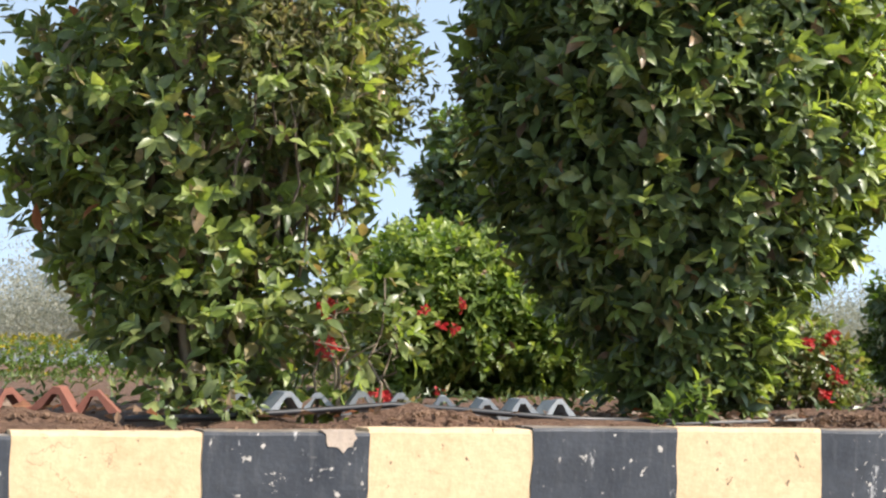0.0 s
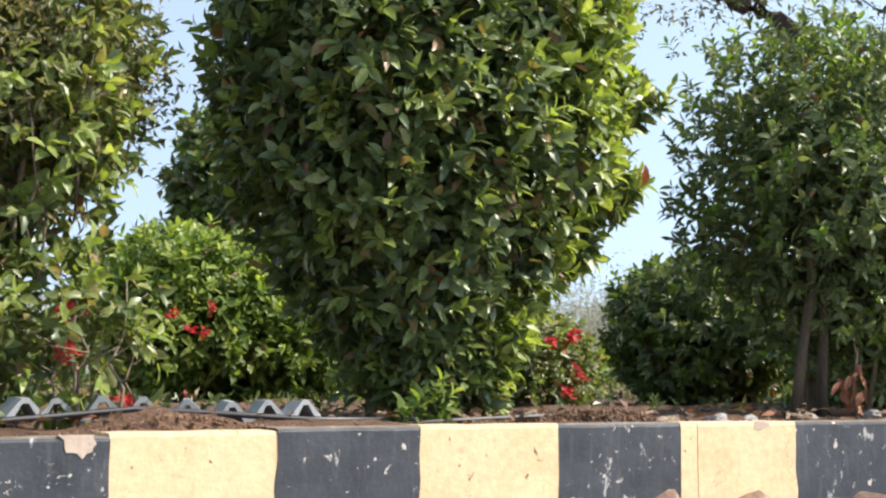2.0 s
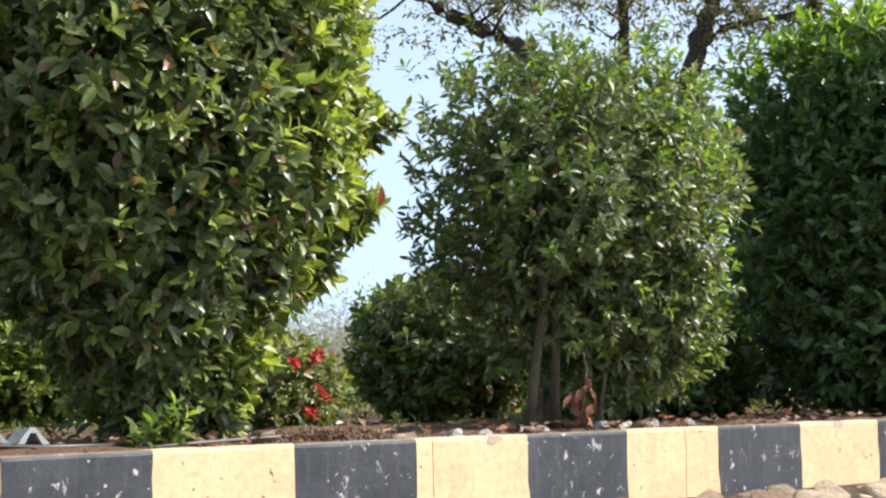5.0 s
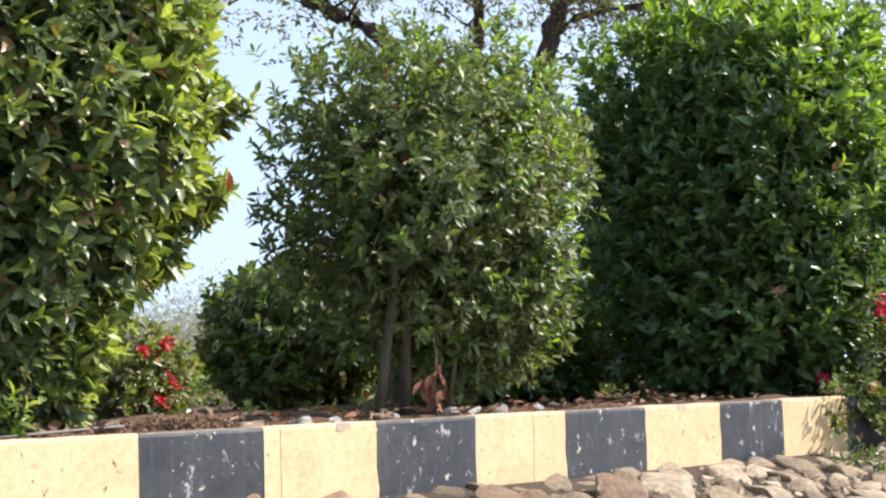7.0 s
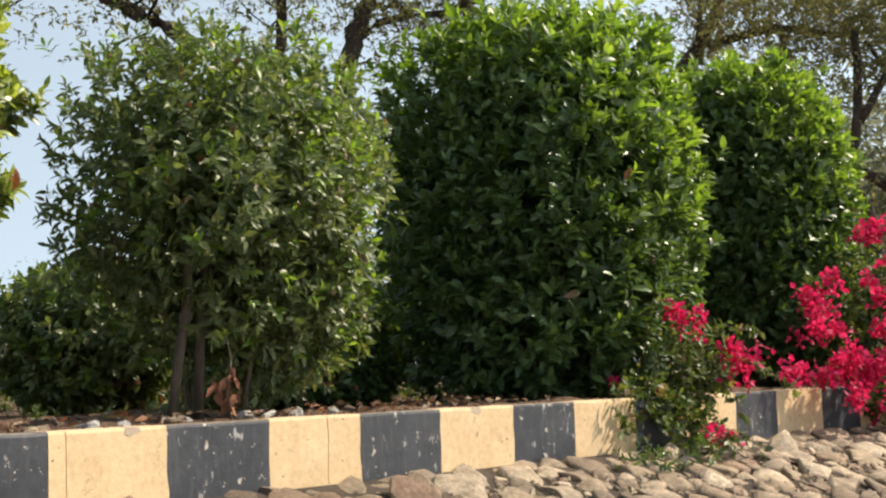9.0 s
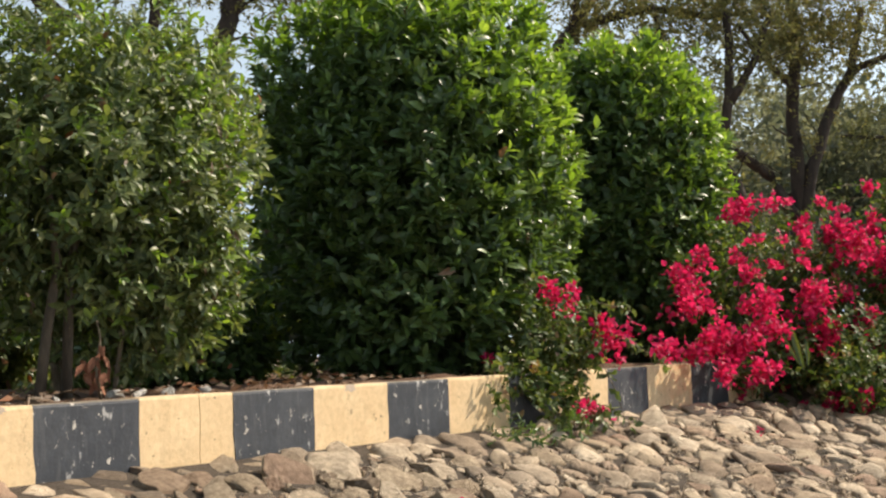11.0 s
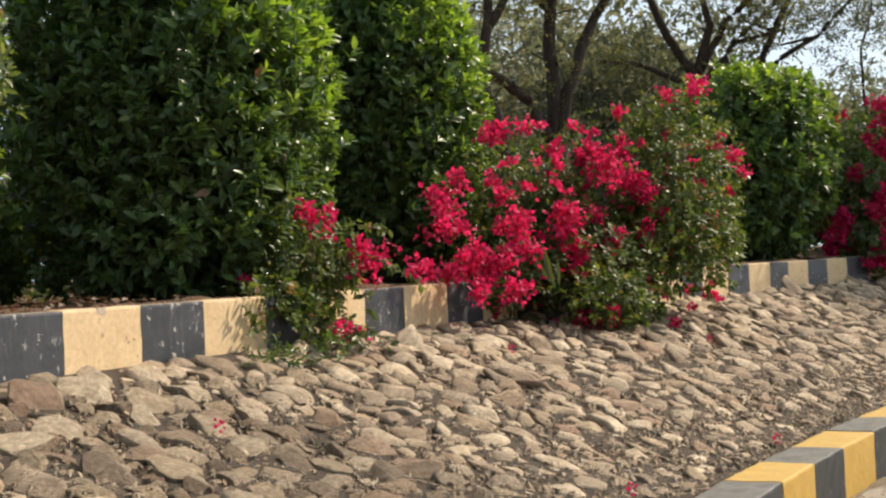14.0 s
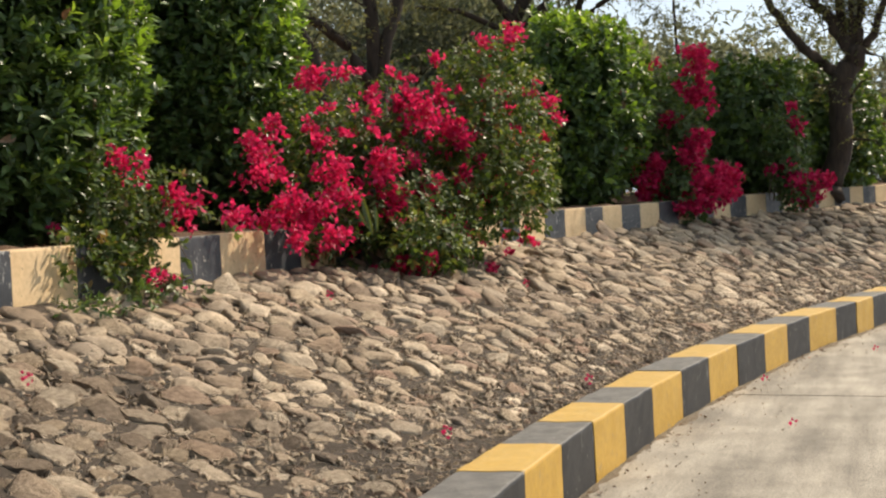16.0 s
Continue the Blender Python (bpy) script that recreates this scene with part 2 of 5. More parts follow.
GREYTILE = paint_mat("grey_tile", (0.20, 0.22, 0.235), (0.32, 0.34, 0.35), (0.22, 0.19, 0.16), 0.60, 0.7, (0.25, 0.24, 0.22), 0.8)


def road_mat(name, dark, light):
    """Worn concrete: broad stains, tyre-drawn streaks, fine speckle; each slab a little different."""
    m, t, b = mat(name)
    tc = t.nodes.new("ShaderNodeTexCoord")
    p = tc.outputs["Object"]
    long = t.nodes.new("ShaderNodeMapping")
    long.inputs["Scale"].default_value, long.inputs["Rotation"].default_value = (0.35, 3.0, 1), (0, 0, radians(22))
    t.links.new(p, long.inputs[0])
    col = ramp(t, noisy(t, 1.3, 6, 0.65, p), [(0.28, dark), (0.5, tuple(0.5 * (a + c) for a, c in zip(dark, light))), (0.75, light)])
    col = mixed(t, 1.0, col, ramp(t, noisy(t, 1.6, 5, 0.6, long.outputs[0]), [(0.33, (0.62, 0.61, 0.59)), (0.6, (1.10, 1.10, 1.08))]), "MULTIPLY")
    col = mixed(t, 1.0, col, ramp(t, noisy(t, 90, 3, 0.7, p), [(0.34, (0.45, 0.44, 0.43)), (0.5, (1.0, 1.0, 1.0)), (0.66, (1.3, 1.3, 1.27))]), "MULTIPLY")
    spots = ramp(t, noisy(t, 14, 4, 0.6, p), [(0.64, (0, 0, 0)), (0.69, (0.7, 0.7, 0.7))])
    col = mixed(t, spots, col, tuple(0.6 * c for c in dark))
    info = t.nodes.new("ShaderNodeObjectInfo")
    col = mixed(t, 1.0, col, ramp(t, info.outputs["Random"], [(0.0, (0.88, 0.88, 0.88)), (1.0, (1.14, 1.13, 1.12))]), "MULTIPLY")
    t.links.new(col, b.inputs["Base Color"])
    b.inputs["Roughness"].default_value = 0.8
    bump(t, b, mixed(t, 0.5, noisy(t, 60, 5, 0.7, p), noisy(t, 9, 4, 0.6, p)), 0.5, 0.012)
    return m


CONCRETE = road_mat("road_concrete", (0.14, 0.126, 0.105), (0.40, 0.365, 0.31))
MORTAR = paint_mat("kerb_concrete", (0.42, 0.33, 0.26), (0.55, 0.45, 0.36), (0.22, 0.19, 0.16), 0.6, 0.7, (0.28, 0.24, 0.2), 0.9)
PIPE, _t, _b = mat("pipe_black")
_b.inputs["Base Color"].default_value, _b.inputs["Roughness"].default_value = (0.015, 0.015, 0.017, 1), 0.45


# ---------------------------------------------------------------- building helpers
def mesh_of(name, verts, faces, mats, index=None, smooth=False):
    me = bpy.data.meshes.new(name)
    me.from_pydata([tuple(v) for v in verts] if not isinstance(verts, np.ndarray) else verts.tolist(), [],
                   faces.tolist() if isinstance(faces, np.ndarray) else faces)
    for m in mats:
        me.materials.append(m)
    if index is not None:
        me.polygons.foreach_set("material_index", np.asarray(index, dtype=np.int32))
    if smooth:
        me.polygons.foreach_set("use_smooth", np.ones(len(me.polygons), dtype=bool))
    me.update()
    return me


def piece(name, me, parent=None, label="", m=None):
    ob = new(name, me)
    if parent is not None:
        ob.parent = parent
    if m is not None:
        ob.matrix_basis = m
    if label:
        ob["label"] = label
    return ob


def thing(name, label, category, group="", kind="", at=(0, 0, 0)):
    ob = new(name)
    ob.empty_display_size = 0.1
    ob.location = at
    return tagged(ob, label, category, group, kind)


def spline(points, x):
    """Smooth curve y(x) through points (Catmull-Rom tangents)."""
    px, py = np.array(points, float).T
    tan = np.gradient(py, px)
    i = np.clip(np.searchsorted(px, x) - 1, 0, len(px) - 2)
    h = px[i + 1] - px[i]
    u = (x - px[i]) / h
    return ((2 * u**3 - 3 * u**2 + 1) * py[i] + (u**3 - 2 * u**2 + u) * h * tan[i]
            + (3 * u**2 - 2 * u**3) * py[i + 1] + (u**3 - u**2) * h * tan[i + 1])


# front faces of the two kerbs: y for x
UPPER = [(-30, -1.5), (-12, 3.2), (-5, 4.12), (0.2, 4.4), (2.4, 4.46), (4.1, 4.44), (7.1, 4.325), (10.1, 4.1), (14.1, 3.5), (19.2, 2.36), (23.5, 1.25), (27, 0.08), (30.3, -1.2), (40, -6), (60, -23)]
ROAD = [(-30, -4.6), (-12, 0.1), (-5, 0.82), (0.2, 1.08), (4.4, 1.16), (5.7, 1.155), (7.0, 1.11), (8.2, 1.01), (9.6, 0.84), (11, 0.61), (12.3, 0.35),
        (13.7, -0.02), (15.1, -0.38), (19, -1.6), (24, -3.6), (30, -6.6), (40, -12.5), (60, -30)]
Z_KERB, Z_FOOT, Z_ROADKERB = 1.24, 0.95, 0.30


def upper(x):
    return float(spline(UPPER, np.array([x]))[0])


def road_y(x):
    return float(spline(ROAD, np.array([x]))[0])


def across(curve, x):
    """The unit normal of a kerb, away from the road."""
    d = (curve(x + 0.05) - curve(x - 0.05)) / 0.1
    n = math.hypot(1, d)
    return Vector((-d / n, 1 / n, 0))


def kerb_top(x):
    return Z_KERB + 0.006 * max(0.0, x - 18) - 0.017 * min(2.6, max(0.0, 2.2 - x))


def block(p0, p1, n0, n1, z0, z1, width):
    """A kerb stone between two cross lines, edges rounded off."""
    bm = bmesh.new()
    vs = []
    for p, n, e in ((p0, n0, 1), (p1, n1, -1)):
        for o, z in ((0, z0), (0, z1), (width, z1), (width, z0)):
            q = Vector((p[0], p[1], 0)) + n * o
            vs.append(bm.verts.new((q.x, q.y, z)))
    a, b = vs[:4], vs[4:]
    bm.faces.new(a), bm.faces.new(b[::-1])
    for i in range(4):
        bm.faces.new((a[i], b[i], b[(i + 1) % 4], a[(i + 1) % 4]))
    bmesh.ops.recalc_face_normals(bm, faces=bm.faces)
    return bm


def kerb_run(parent, curve, xs, z_bottom, z_top, width, mats, first, jitter, joints=()):
    """Painted kerb stones along a curve; a joint splits a band in two stones."""
    rnd = random.Random(5)
    spans = []
    for i in range(len(xs) - 1):
        cuts = [xs[i]] + [q for q in joints if xs[i] < q < xs[i + 1]] + [xs[i + 1]]
        for k in range(len(cuts) - 1):
            spans.append((cuts[k] + (0.002 if k else 0), cuts[k + 1] - (0.002 if k < len(cuts) - 2 else 0), i))
    for x0, x1, i in spans:
        j = rnd.uniform(-jitter, jitter)
        n0, n1 = across(curve, x0), across(curve, x1)
        bm = block((x0, curve(x0) + j), (x1, curve(x1) + j), n0, n1, z_bottom, z_top(0.5 * (x0 + x1)) + rnd.uniform(-jitter, jitter) * 0.5, width)
        long = [e for e in bm.edges if abs((e.verts[0].co - e.verts[1].co).x) > 0.05 and min(v.co.z for v in e.verts) > z_bottom + 0.05 and e.calc_length() > 0.06 and abs((e.verts[0].co - e.verts[1].co).normalized().dot(n0)) < 0.5]
        bmesh.ops.bevel(bm, geom=long, offset=0.014, segments=2, profile=0.6, affect="EDGES")
        bmesh.ops.subdivide_edges(bm, edges=[e for e in bm.edges if e.calc_length() > 0.25], cuts=5, use_grid_fill=True)
        for v in bm.verts:
            if v.co.z > z_bottom + 0.1:
                v.co += Vector((0, 1, 1)) * 0.004 * noise.noise(v.co * 9)
                # the paint bands meet in a hand-drawn, wavering line
                v.co.x += 0.010 * noise.noise(Vector((v.co.x * 3, 0, v.co.z * 13)))
        c = Vector((0.5 * (x0 + x1), curve(0.5 * (x0 + x1)), z_bottom))
        bmesh.ops.translate(bm, vec=-c, verts=bm.verts)
        me = bpy.data.meshes.new("kerb_stone")
        bm.to_mesh(me)
        bm.free()
        me.materials.append(mats[(i + first) % 2])
        piece("kerb_stone", me, parent, m=Matrix.Translation(c))


# ---------------------------------------------------------------- ground, embankment, road
def grid_mesh(name, rows, mats, smooth=True):
    n, k = len(rows), len(rows[0])
    verts = [p for r in rows for p in r]
    faces = [(i * k + j, (i + 1) * k + j, (i + 1) * k + j + 1, i * k + j + 1) for i in range(n - 1) for j in range(k - 1)]
    return mesh_of(name, verts, faces, mats, smooth=smooth)


def bumpy(x, y, s, a):
    return a * noise.noise(Vector((x * s, y * s, 3.1)))


ground_x = np.concatenate([np.arange(-30, -2, 2.0), np.arange(-2, 24, 0.14), np.arange(24, 60.1, 2.0)])
rows = []
for x in ground_x:
    n, y0 = across(upper, x), upper(x)
    row = []
    for o in (0.10, 0.16, 0.24, 0.34, 0.46, 0.6, 0.8, 1.1, 1.5, 2, 3, 5, 8, 14, 30, 80, 250, 900):
        k = 1 if o < 40 else o / 40
        px, py = x + n.x * o * (1 if o < 40 else 1.0) + (x - 12) * (k - 1) * 0.5, y0 + n.y * o
        lift = 0.0 if o < 0.12 else 0.02 + bumpy(px, py, 2.2, 0.05) + bumpy(px, py, 9, 0.025)
        row.append((px, py, kerb_top(x) - 0.03 + (lift if o < 20 else 0)))
    rows.append(row)
ground = tagged(new("ground", grid_mesh("ground", rows, [SOIL])), "bare reddish-brown garden soil with crumbs and litter", "ground", kind="structure")

rows = []
for x in ground_x:
    yu, yr = upper(x) + 0.03, road_y(x) + 0.26
    row = []
    for u in np.linspace(0, 1, 15):
        px, py = x, yu + (yr - yu) * u
        z = kerb_top(x) - Z_KERB + Z_FOOT - 0.02 + (Z_ROADKERB - 0.05 - Z_FOOT) * (u ** 1.05)
        row.append((px, py, z + bumpy(px, py, 3.0, 0.03) * math.sin(math.pi * u)))
    rows.append(row)
embankment = tagged(new("embankment", grid_mesh("embankment", rows, [GRIT])), "sloping bank of dark grit set with rough tan stones", "bank", kind="structure")

# low ground on the road's far side, out to the horizon
rows = [[(x, road_y(x) - o, -0.03 if o < 12 else -0.06) for o in (-0.1, 3, 9, 12, 40, 150, 900)] for x in ground_x[::4]]
road = tagged(new("road", grid_mesh("road", rows, [CONCRETE])), "pale weathered concrete road laid in slabs", "road", kind="structure")
slab_x = [-8.04, -3.54, 0.96, 5.46, 9.96, 14.46, 18.96, 23.46, 27.96]


def road_point(x, off):
    n = across(road_y, x)
    return (x - n.x * off, road_y(x) - n.y * off)


for x0, x1 in zip(slab_x[:-1], slab_x[1:]):
    for o0, o1 in ((-0.02, 3.6), (3.62, 7.4)):
        xs = np.linspace(x0 + 0.014, x1 - 0.014, 9)
        top = [(*road_point(x, o0), 0.0) for x in xs] + [(*road_point(x, o1), 0.0) for x in xs[::-1]]
        low = [(x, y, -0.12) for x, y, _ in top]
        k = len(top)
        faces = [list(range(k))[::-1], list(range(k, 2 * k))] + [(i, (i + 1) % k, k + (i + 1) % k, k + i) for i in range(k)]
        piece("slab", mesh_of("slab", top + low, faces, [CONCRETE]), road)

# ---------------------------------------------------------------- kerbs
edge = [0.24, 0.80, 1.33, 1.90, 2.44, 3.02, 3.58, 4.16, 4.74, 5.33, 5.91, 6.51, 7.07, 7.69, 8.24, 8.85, 9.38, 10.00, 10.55, 11.10, 11.65, 12.20, 12.75, 13.30, 13.85, 14.40, 14.86, 15.49, 16.01, 16.56, 17.06, 17.62, 18.18, 18.80, 19.47, 20.14, 20.80, 21.47, 22.14, 22.98, 23.68, 24.36, 25.24, 25.94, 26.65, 27.25]
while edge[0] > -27:
    edge.insert(0, edge[0] - 0.57)
while edge[-1] < 34:
    edge.append(edge[-1] + 0.572)
first_upper = (edge.index(1.33)) % 2
kerb_upper = tagged(new("kerb_upper"), "low retaining kerb painted in cream and black bands", "kerb", kind="structure")
kerb_run(kerb_upper, upper, edge, 0.70, kerb_top, 0.15, [CREAM, BLACK], first_upper, 0.003, (3.66, 5.11, 8.62, 13.0, 15.2))
redge = [5.73, 6.36, 6.96, 7.56, 8.17, 8.88, 9.55, 10.28, 11.02, 11.68, 12.34, 13.1, 13.7, 14.25]
redge = [5.73 - 0.62 * i for i in range(52, 0, -1)] + redge + [14.25 + 0.62 * i for i in range(1, 36)]
kerb_road = tagged(new("kerb_road"), "roadside kerb painted in yellow and black bands", "kerb", kind="structure")
kerb_run(kerb_road, road_y, redge, -0.2, lambda x: Z_ROADKERB, 0.29, [YELLOW, GREYBLACK], 0, 0.005)


# ---------------------------------------------------------------- plants: leaves in bulk
LEAF_V = np.array([(0, 0, 0), (0.20, 0.27, 0.05), (0.22, 0, -0.01), (0.20, -0.27, 0.05), (0.48, 0.40, 0.03), (0.50, 0, -0.05), (0.48, -0.40, 0.03),
                   (0.78, 0.25, -0.07), (0.79, 0, -0.13), (0.78, -0.25, -0.07), (1.0, 0, -0.24)])
LEAF_F = [(0, 2, 1), (0, 3, 2), (1, 2, 5, 4), (2, 3, 6, 5), (4, 5, 8, 7), (5, 6, 9, 8), (7, 8, 10), (8, 9, 10)]
SLIM_V = np.array([(0, 0, 0), (0.45, 0.42, 0.08), (0.5, 0, -0.05), (0.45, -0.42, 0.08), (1.0, 0, -0.15)])
SLIM_F = [(0, 2, 1), (0, 3, 2), (1, 2, 4), (2, 3, 4)]


def unit(a):
    return a / np.maximum(np.linalg.norm(a, axis=-1, keepdims=True), 1e-9)


def blades(origin, along, face, length, width, template=LEAF_V, faces=LEAF_F):
    """Vertices and faces of leaves: origin, direction, facing, length and width of each."""
    along = unit(along)
    side = unit(np.cross(face, along))
    up = np.cross(along, side)
    T = template
    v = (origin[:, None] + along[:, None] * (T[None, :, :1] * length[:, None, None])
         + side[:, None] * (T[None, :, 1:2] * width[:, None, None]) + up[:, None] * (T[None, :, 2:] * length[:, None, None]))
    k = len(T)
    base = np.arange(len(origin)) * k
    out = []
    for f in faces:
        out.append(base[:, None] + np.array(f)[None])
    tri = [f for group in zip(*[o.tolist() for o in out]) for f in group]
    return v.reshape(-1, 3), tri


def on_crown(rng, n, radii, power, lump, seed, low=-1.0):
    """Points on a lumpy superellipsoid, and the way out."""
    d = unit(rng.normal(size=(n * 2, 3)))
    d = d[d[:, 2] > low][:n]
    r = (np.abs(d / 1.0) ** power).sum(1) ** (-1 / power)
    lumps = np.array([noise.noise(Vector(q) * 2.1 + Vector((seed, 0, 0))) + 0.5 * noise.noise(Vector(q) * 5.0 + Vector((0, seed, 0))) for q in d.tolist()])
    p = d * (r * (1 + lump * lumps))[:, None] * np.array(radii)
    out = unit(np.sign(d) * np.abs(d) ** (power - 1) / np.array(radii))
    return p, out


def foliage(rng, shoots, axis, per, length, ratio, lean=0.9, upward=0.35, droop=0.15, spacing=0.5, slim=False, spread=0.35):
    """Leaves in whorls round each shoot. Gives vertices, faces, leaves per shoot."""
    n = len(shoots)
    axis = unit(axis + np.array([0, 0, upward]) + rng.normal(size=(n, 3)) * spread)
    ref = unit(np.cross(axis, rng.normal(size=(n, 3))))
    ref2 = np.cross(axis, ref)
    O, A, F, L = [], [], [], []
    for k in range(per):
        ang = k * 2.4 + rng.uniform(0, 0.8, n)
        rad = ref * np.cos(ang)[:, None] + ref2 * np.sin(ang)[:, None]
        tilt = lean * rng.uniform(0.6, 1.25, n) * (1.25 - 0.75 * k / per)
        al = axis * np.cos(tilt)[:, None] + rad * np.sin(tilt)[:, None]
        al[:, 2] -= droop * rng.uniform(0, 1.6, n)
        O.append(shoots + axis * (length * spacing * (k / per - 0.5))[..., None] if np.ndim(length) else shoots + axis * length * spacing * (k / per - 0.5) * 2)
        A.append(al)
        F.append(axis + 0.4 * rng.normal(size=(n, 3)) + np.array([0, 0, 0.25]))
        L.append(np.full(n, length) * rng.uniform(0.55, 1.25, n) * (1.1 - 0.35 * k / per))
    O, A, F, L = (np.stack(q, 1).reshape(n * per, *q[0].shape[1:]) for q in (O, A, F, L))
    t, f = (SLIM_V, SLIM_F) if slim else (LEAF_V, LEAF_F)
    v, faces = blades(O, A, F, L, L * ratio * rng.uniform(0.8, 1.2, len(L)), t, f)
    return v, faces, len(f)


def tube(points, radii, sides=6):
    """A tapered limb through points."""
    pts = [Vector(p) for p in points]
    verts, faces = [], []
    for i, p in enumerate(pts):
        d = (pts[min(i + 1, len(pts) - 1)] - pts[max(i - 1, 0)]).normalized()
        a = d.orthogonal().normalized()
        b = d.cross(a)
        for k in range(sides):
            w = 2 * math.pi * k / sides
            verts.append(tuple(p + (a * math.cos(w) + b * math.sin(w)) * radii[i]))
    for i in range(len(pts) - 1):
        for k in range(sides):
            q = (k + 1) % sides
            faces.append((i * sides + k, i * sides + q, (i + 1) * sides + q, (i + 1) * sides + k))
    faces.append(tuple(range(sides))[::-1])
    faces.append(tuple(range((len(pts) - 1) * sides, len(pts) * sides)))
    return verts, faces


def joined(pieces):
    V, F = [], []
    for v, f in pieces:
        o = len(V)
        V.extend(v)
        F.extend([tuple(i + o for i in q) for q in f])
    return V, F


def crooked(rnd, a, b, n, wob):
    a, b = Vector(a), Vector(b)
    return [a.lerp(b, i / n) + Vector((rnd.uniform(-wob, wob), rnd.uniform(-wob, wob), rnd.uniform(-wob, wob) * 0.4)) * (0 if i in (0, n) else 1) for i in range(n + 1)]


def shrub(name, label, at, lobes, shoots, per, length, ratio, leaf, young, seed, power=2.4, lump=0.12, young_share=0.25, depth=0.45, dry=0.01,
          stems=6, stem_r=0.02, base_r=0.18, upward=0.35, slim=False, category="shrub", group="", young_sunward=0.0, droop=0.15, lean=0.9, foot=1.0, clear=0.02, fill=0.3, sprig=0.06, young_from=0.66, side=0.75):
    """A shrub: stems from the foot and a crown of leafy shoots. lobes: middle over the foot, half sizes and share of the leaves.
    foot: the crown's width at the ground against its width half way up."""
    rng, rnd = np.random.default_rng(seed), random.Random(seed)
    root = thing(name, label, category, group, at=at)
    P, N, D = [], [], []
    total = sum(l[6] for l in lobes)
    for j, (cx, cy, cz, rx, ry, rz, share) in enumerate(lobes):
        p, out = on_crown(rng, int(shoots * share / total), (rx, ry, rz), power, lump, seed + j * 3.7)
        inward = rng.uniform(0, 1, len(p)) ** 1.6
        reach = 1 - depth * inward + sprig * np.maximum(0, rng.normal(size=len(p)) - 0.8)
        p = p * reach[:, None] + np.array([cx, cy, cz])
        P.append(p), N.append(out), D.append(inward)
    p, out, inward = (np.concatenate(q) for q in (P, N, D))
    tall = max(l[2] + l[5] for l in lobes)
    k = np.clip(p[:, 2] / (0.6 * tall), 0, 1)
    k = foot + (1 - foot) * k * (1.5 - 0.5 * k)
    p[:, :2] *= k[:, None]
    keep = p[:, 2] > clear
    p, out, inward = p[keep], out[keep], inward[keep]
    tuft = np.array([noise.noise(Vector(q) * 3.6 + Vector((seed, 2.0, 0))) for q in p.tolist()])
    # young leaves in tufts, plus more sunward and on top: sunlight put into colour
    chance = young_share * (1 + 2.4 * tuft) + young_sunward * np.clip(np.maximum(2.2 * (p[:, 2] / tall - young_from), -0.25) + 0.3 * out[:, 2] + side * out[:, 0] - 0.2 * out[:, 1] + 0.6 * tuft - 0.22, 0, 1)
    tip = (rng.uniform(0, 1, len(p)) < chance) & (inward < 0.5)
    p = p + (out + np.array([0, 0, 0.8])) * (0.5 * length * rng.uniform(0, 1, len(p)) * tip)[:, None]
    v, f, n = foliage(rng, p, out, per, length, ratio, upward=upward, slim=slim, droop=droop, lean=lean)
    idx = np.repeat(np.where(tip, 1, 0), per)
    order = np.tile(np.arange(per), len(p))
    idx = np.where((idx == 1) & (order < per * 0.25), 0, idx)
    idx[rng.uniform(0, 1, len(idx)) < dry] = 2
    idx = np.repeat(idx, n)
    if fill:
        # larger inner leaves, added to close gaps and block light through the crown
        pick = rng.permutation(len(p))[: int(len(p) * fill)]
        mid = np.array([sum(l[i] * l[6] for l in lobes) / total for i in range(3)])
        q = mid + (p[pick] - mid) * rng.uniform(0.35, 0.85, (len(pick), 1))
        v2, f2, n2 = foliage(rng, q, out[pick], 4, length * 1.5, ratio, slim=True, lean=1.1)
        o = len(v)
        f = f + [tuple(i + o for i in t) for t in f2]
        v, idx = np.concatenate([v, v2]), np.concatenate([idx, np.zeros(len(f2), dtype=int)])
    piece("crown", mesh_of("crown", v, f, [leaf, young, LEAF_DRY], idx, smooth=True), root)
    cx, cy, cz, rx, ry, rz, _ = lobes[0]
    for _ in range(stems):
        w = rnd.uniform(0, 2 * math.pi)
        a = (math.cos(w) * base_r * rnd.uniform(0.2, 1), math.sin(w) * base_r * rnd.uniform(0.2, 1), -0.05)
        b = (cx + math.cos(w) * rx * rnd.uniform(0.2, 0.7), cy + math.sin(w) * ry * rnd.uniform(0.2, 0.7), cz + rz * rnd.uniform(0.0, 0.6))
        pts = crooked(rnd, a, b, 6, 0.035)
        limbs = [tube(pts, [stem_r * (1 - 0.12 * i) for i in range(7)])]
        for i in (2, 3, 4, 5):
            e = pts[i] + Vector((rnd.uniform(-1, 1) * rx, rnd.uniform(-1, 1) * ry, rnd.uniform(0.1, 0.6) * rz)) * 0.5
            limbs.append(tube(crooked(rnd, pts[i], e, 3, 0.03), [stem_r * 0.5, stem_r * 0.4, stem_r * 0.3, stem_r * 0.15], 5))
        sv, sf = joined(limbs)
        piece("stem", mesh_of("stem", sv, sf, [STEM], smooth=True), root)
    return root


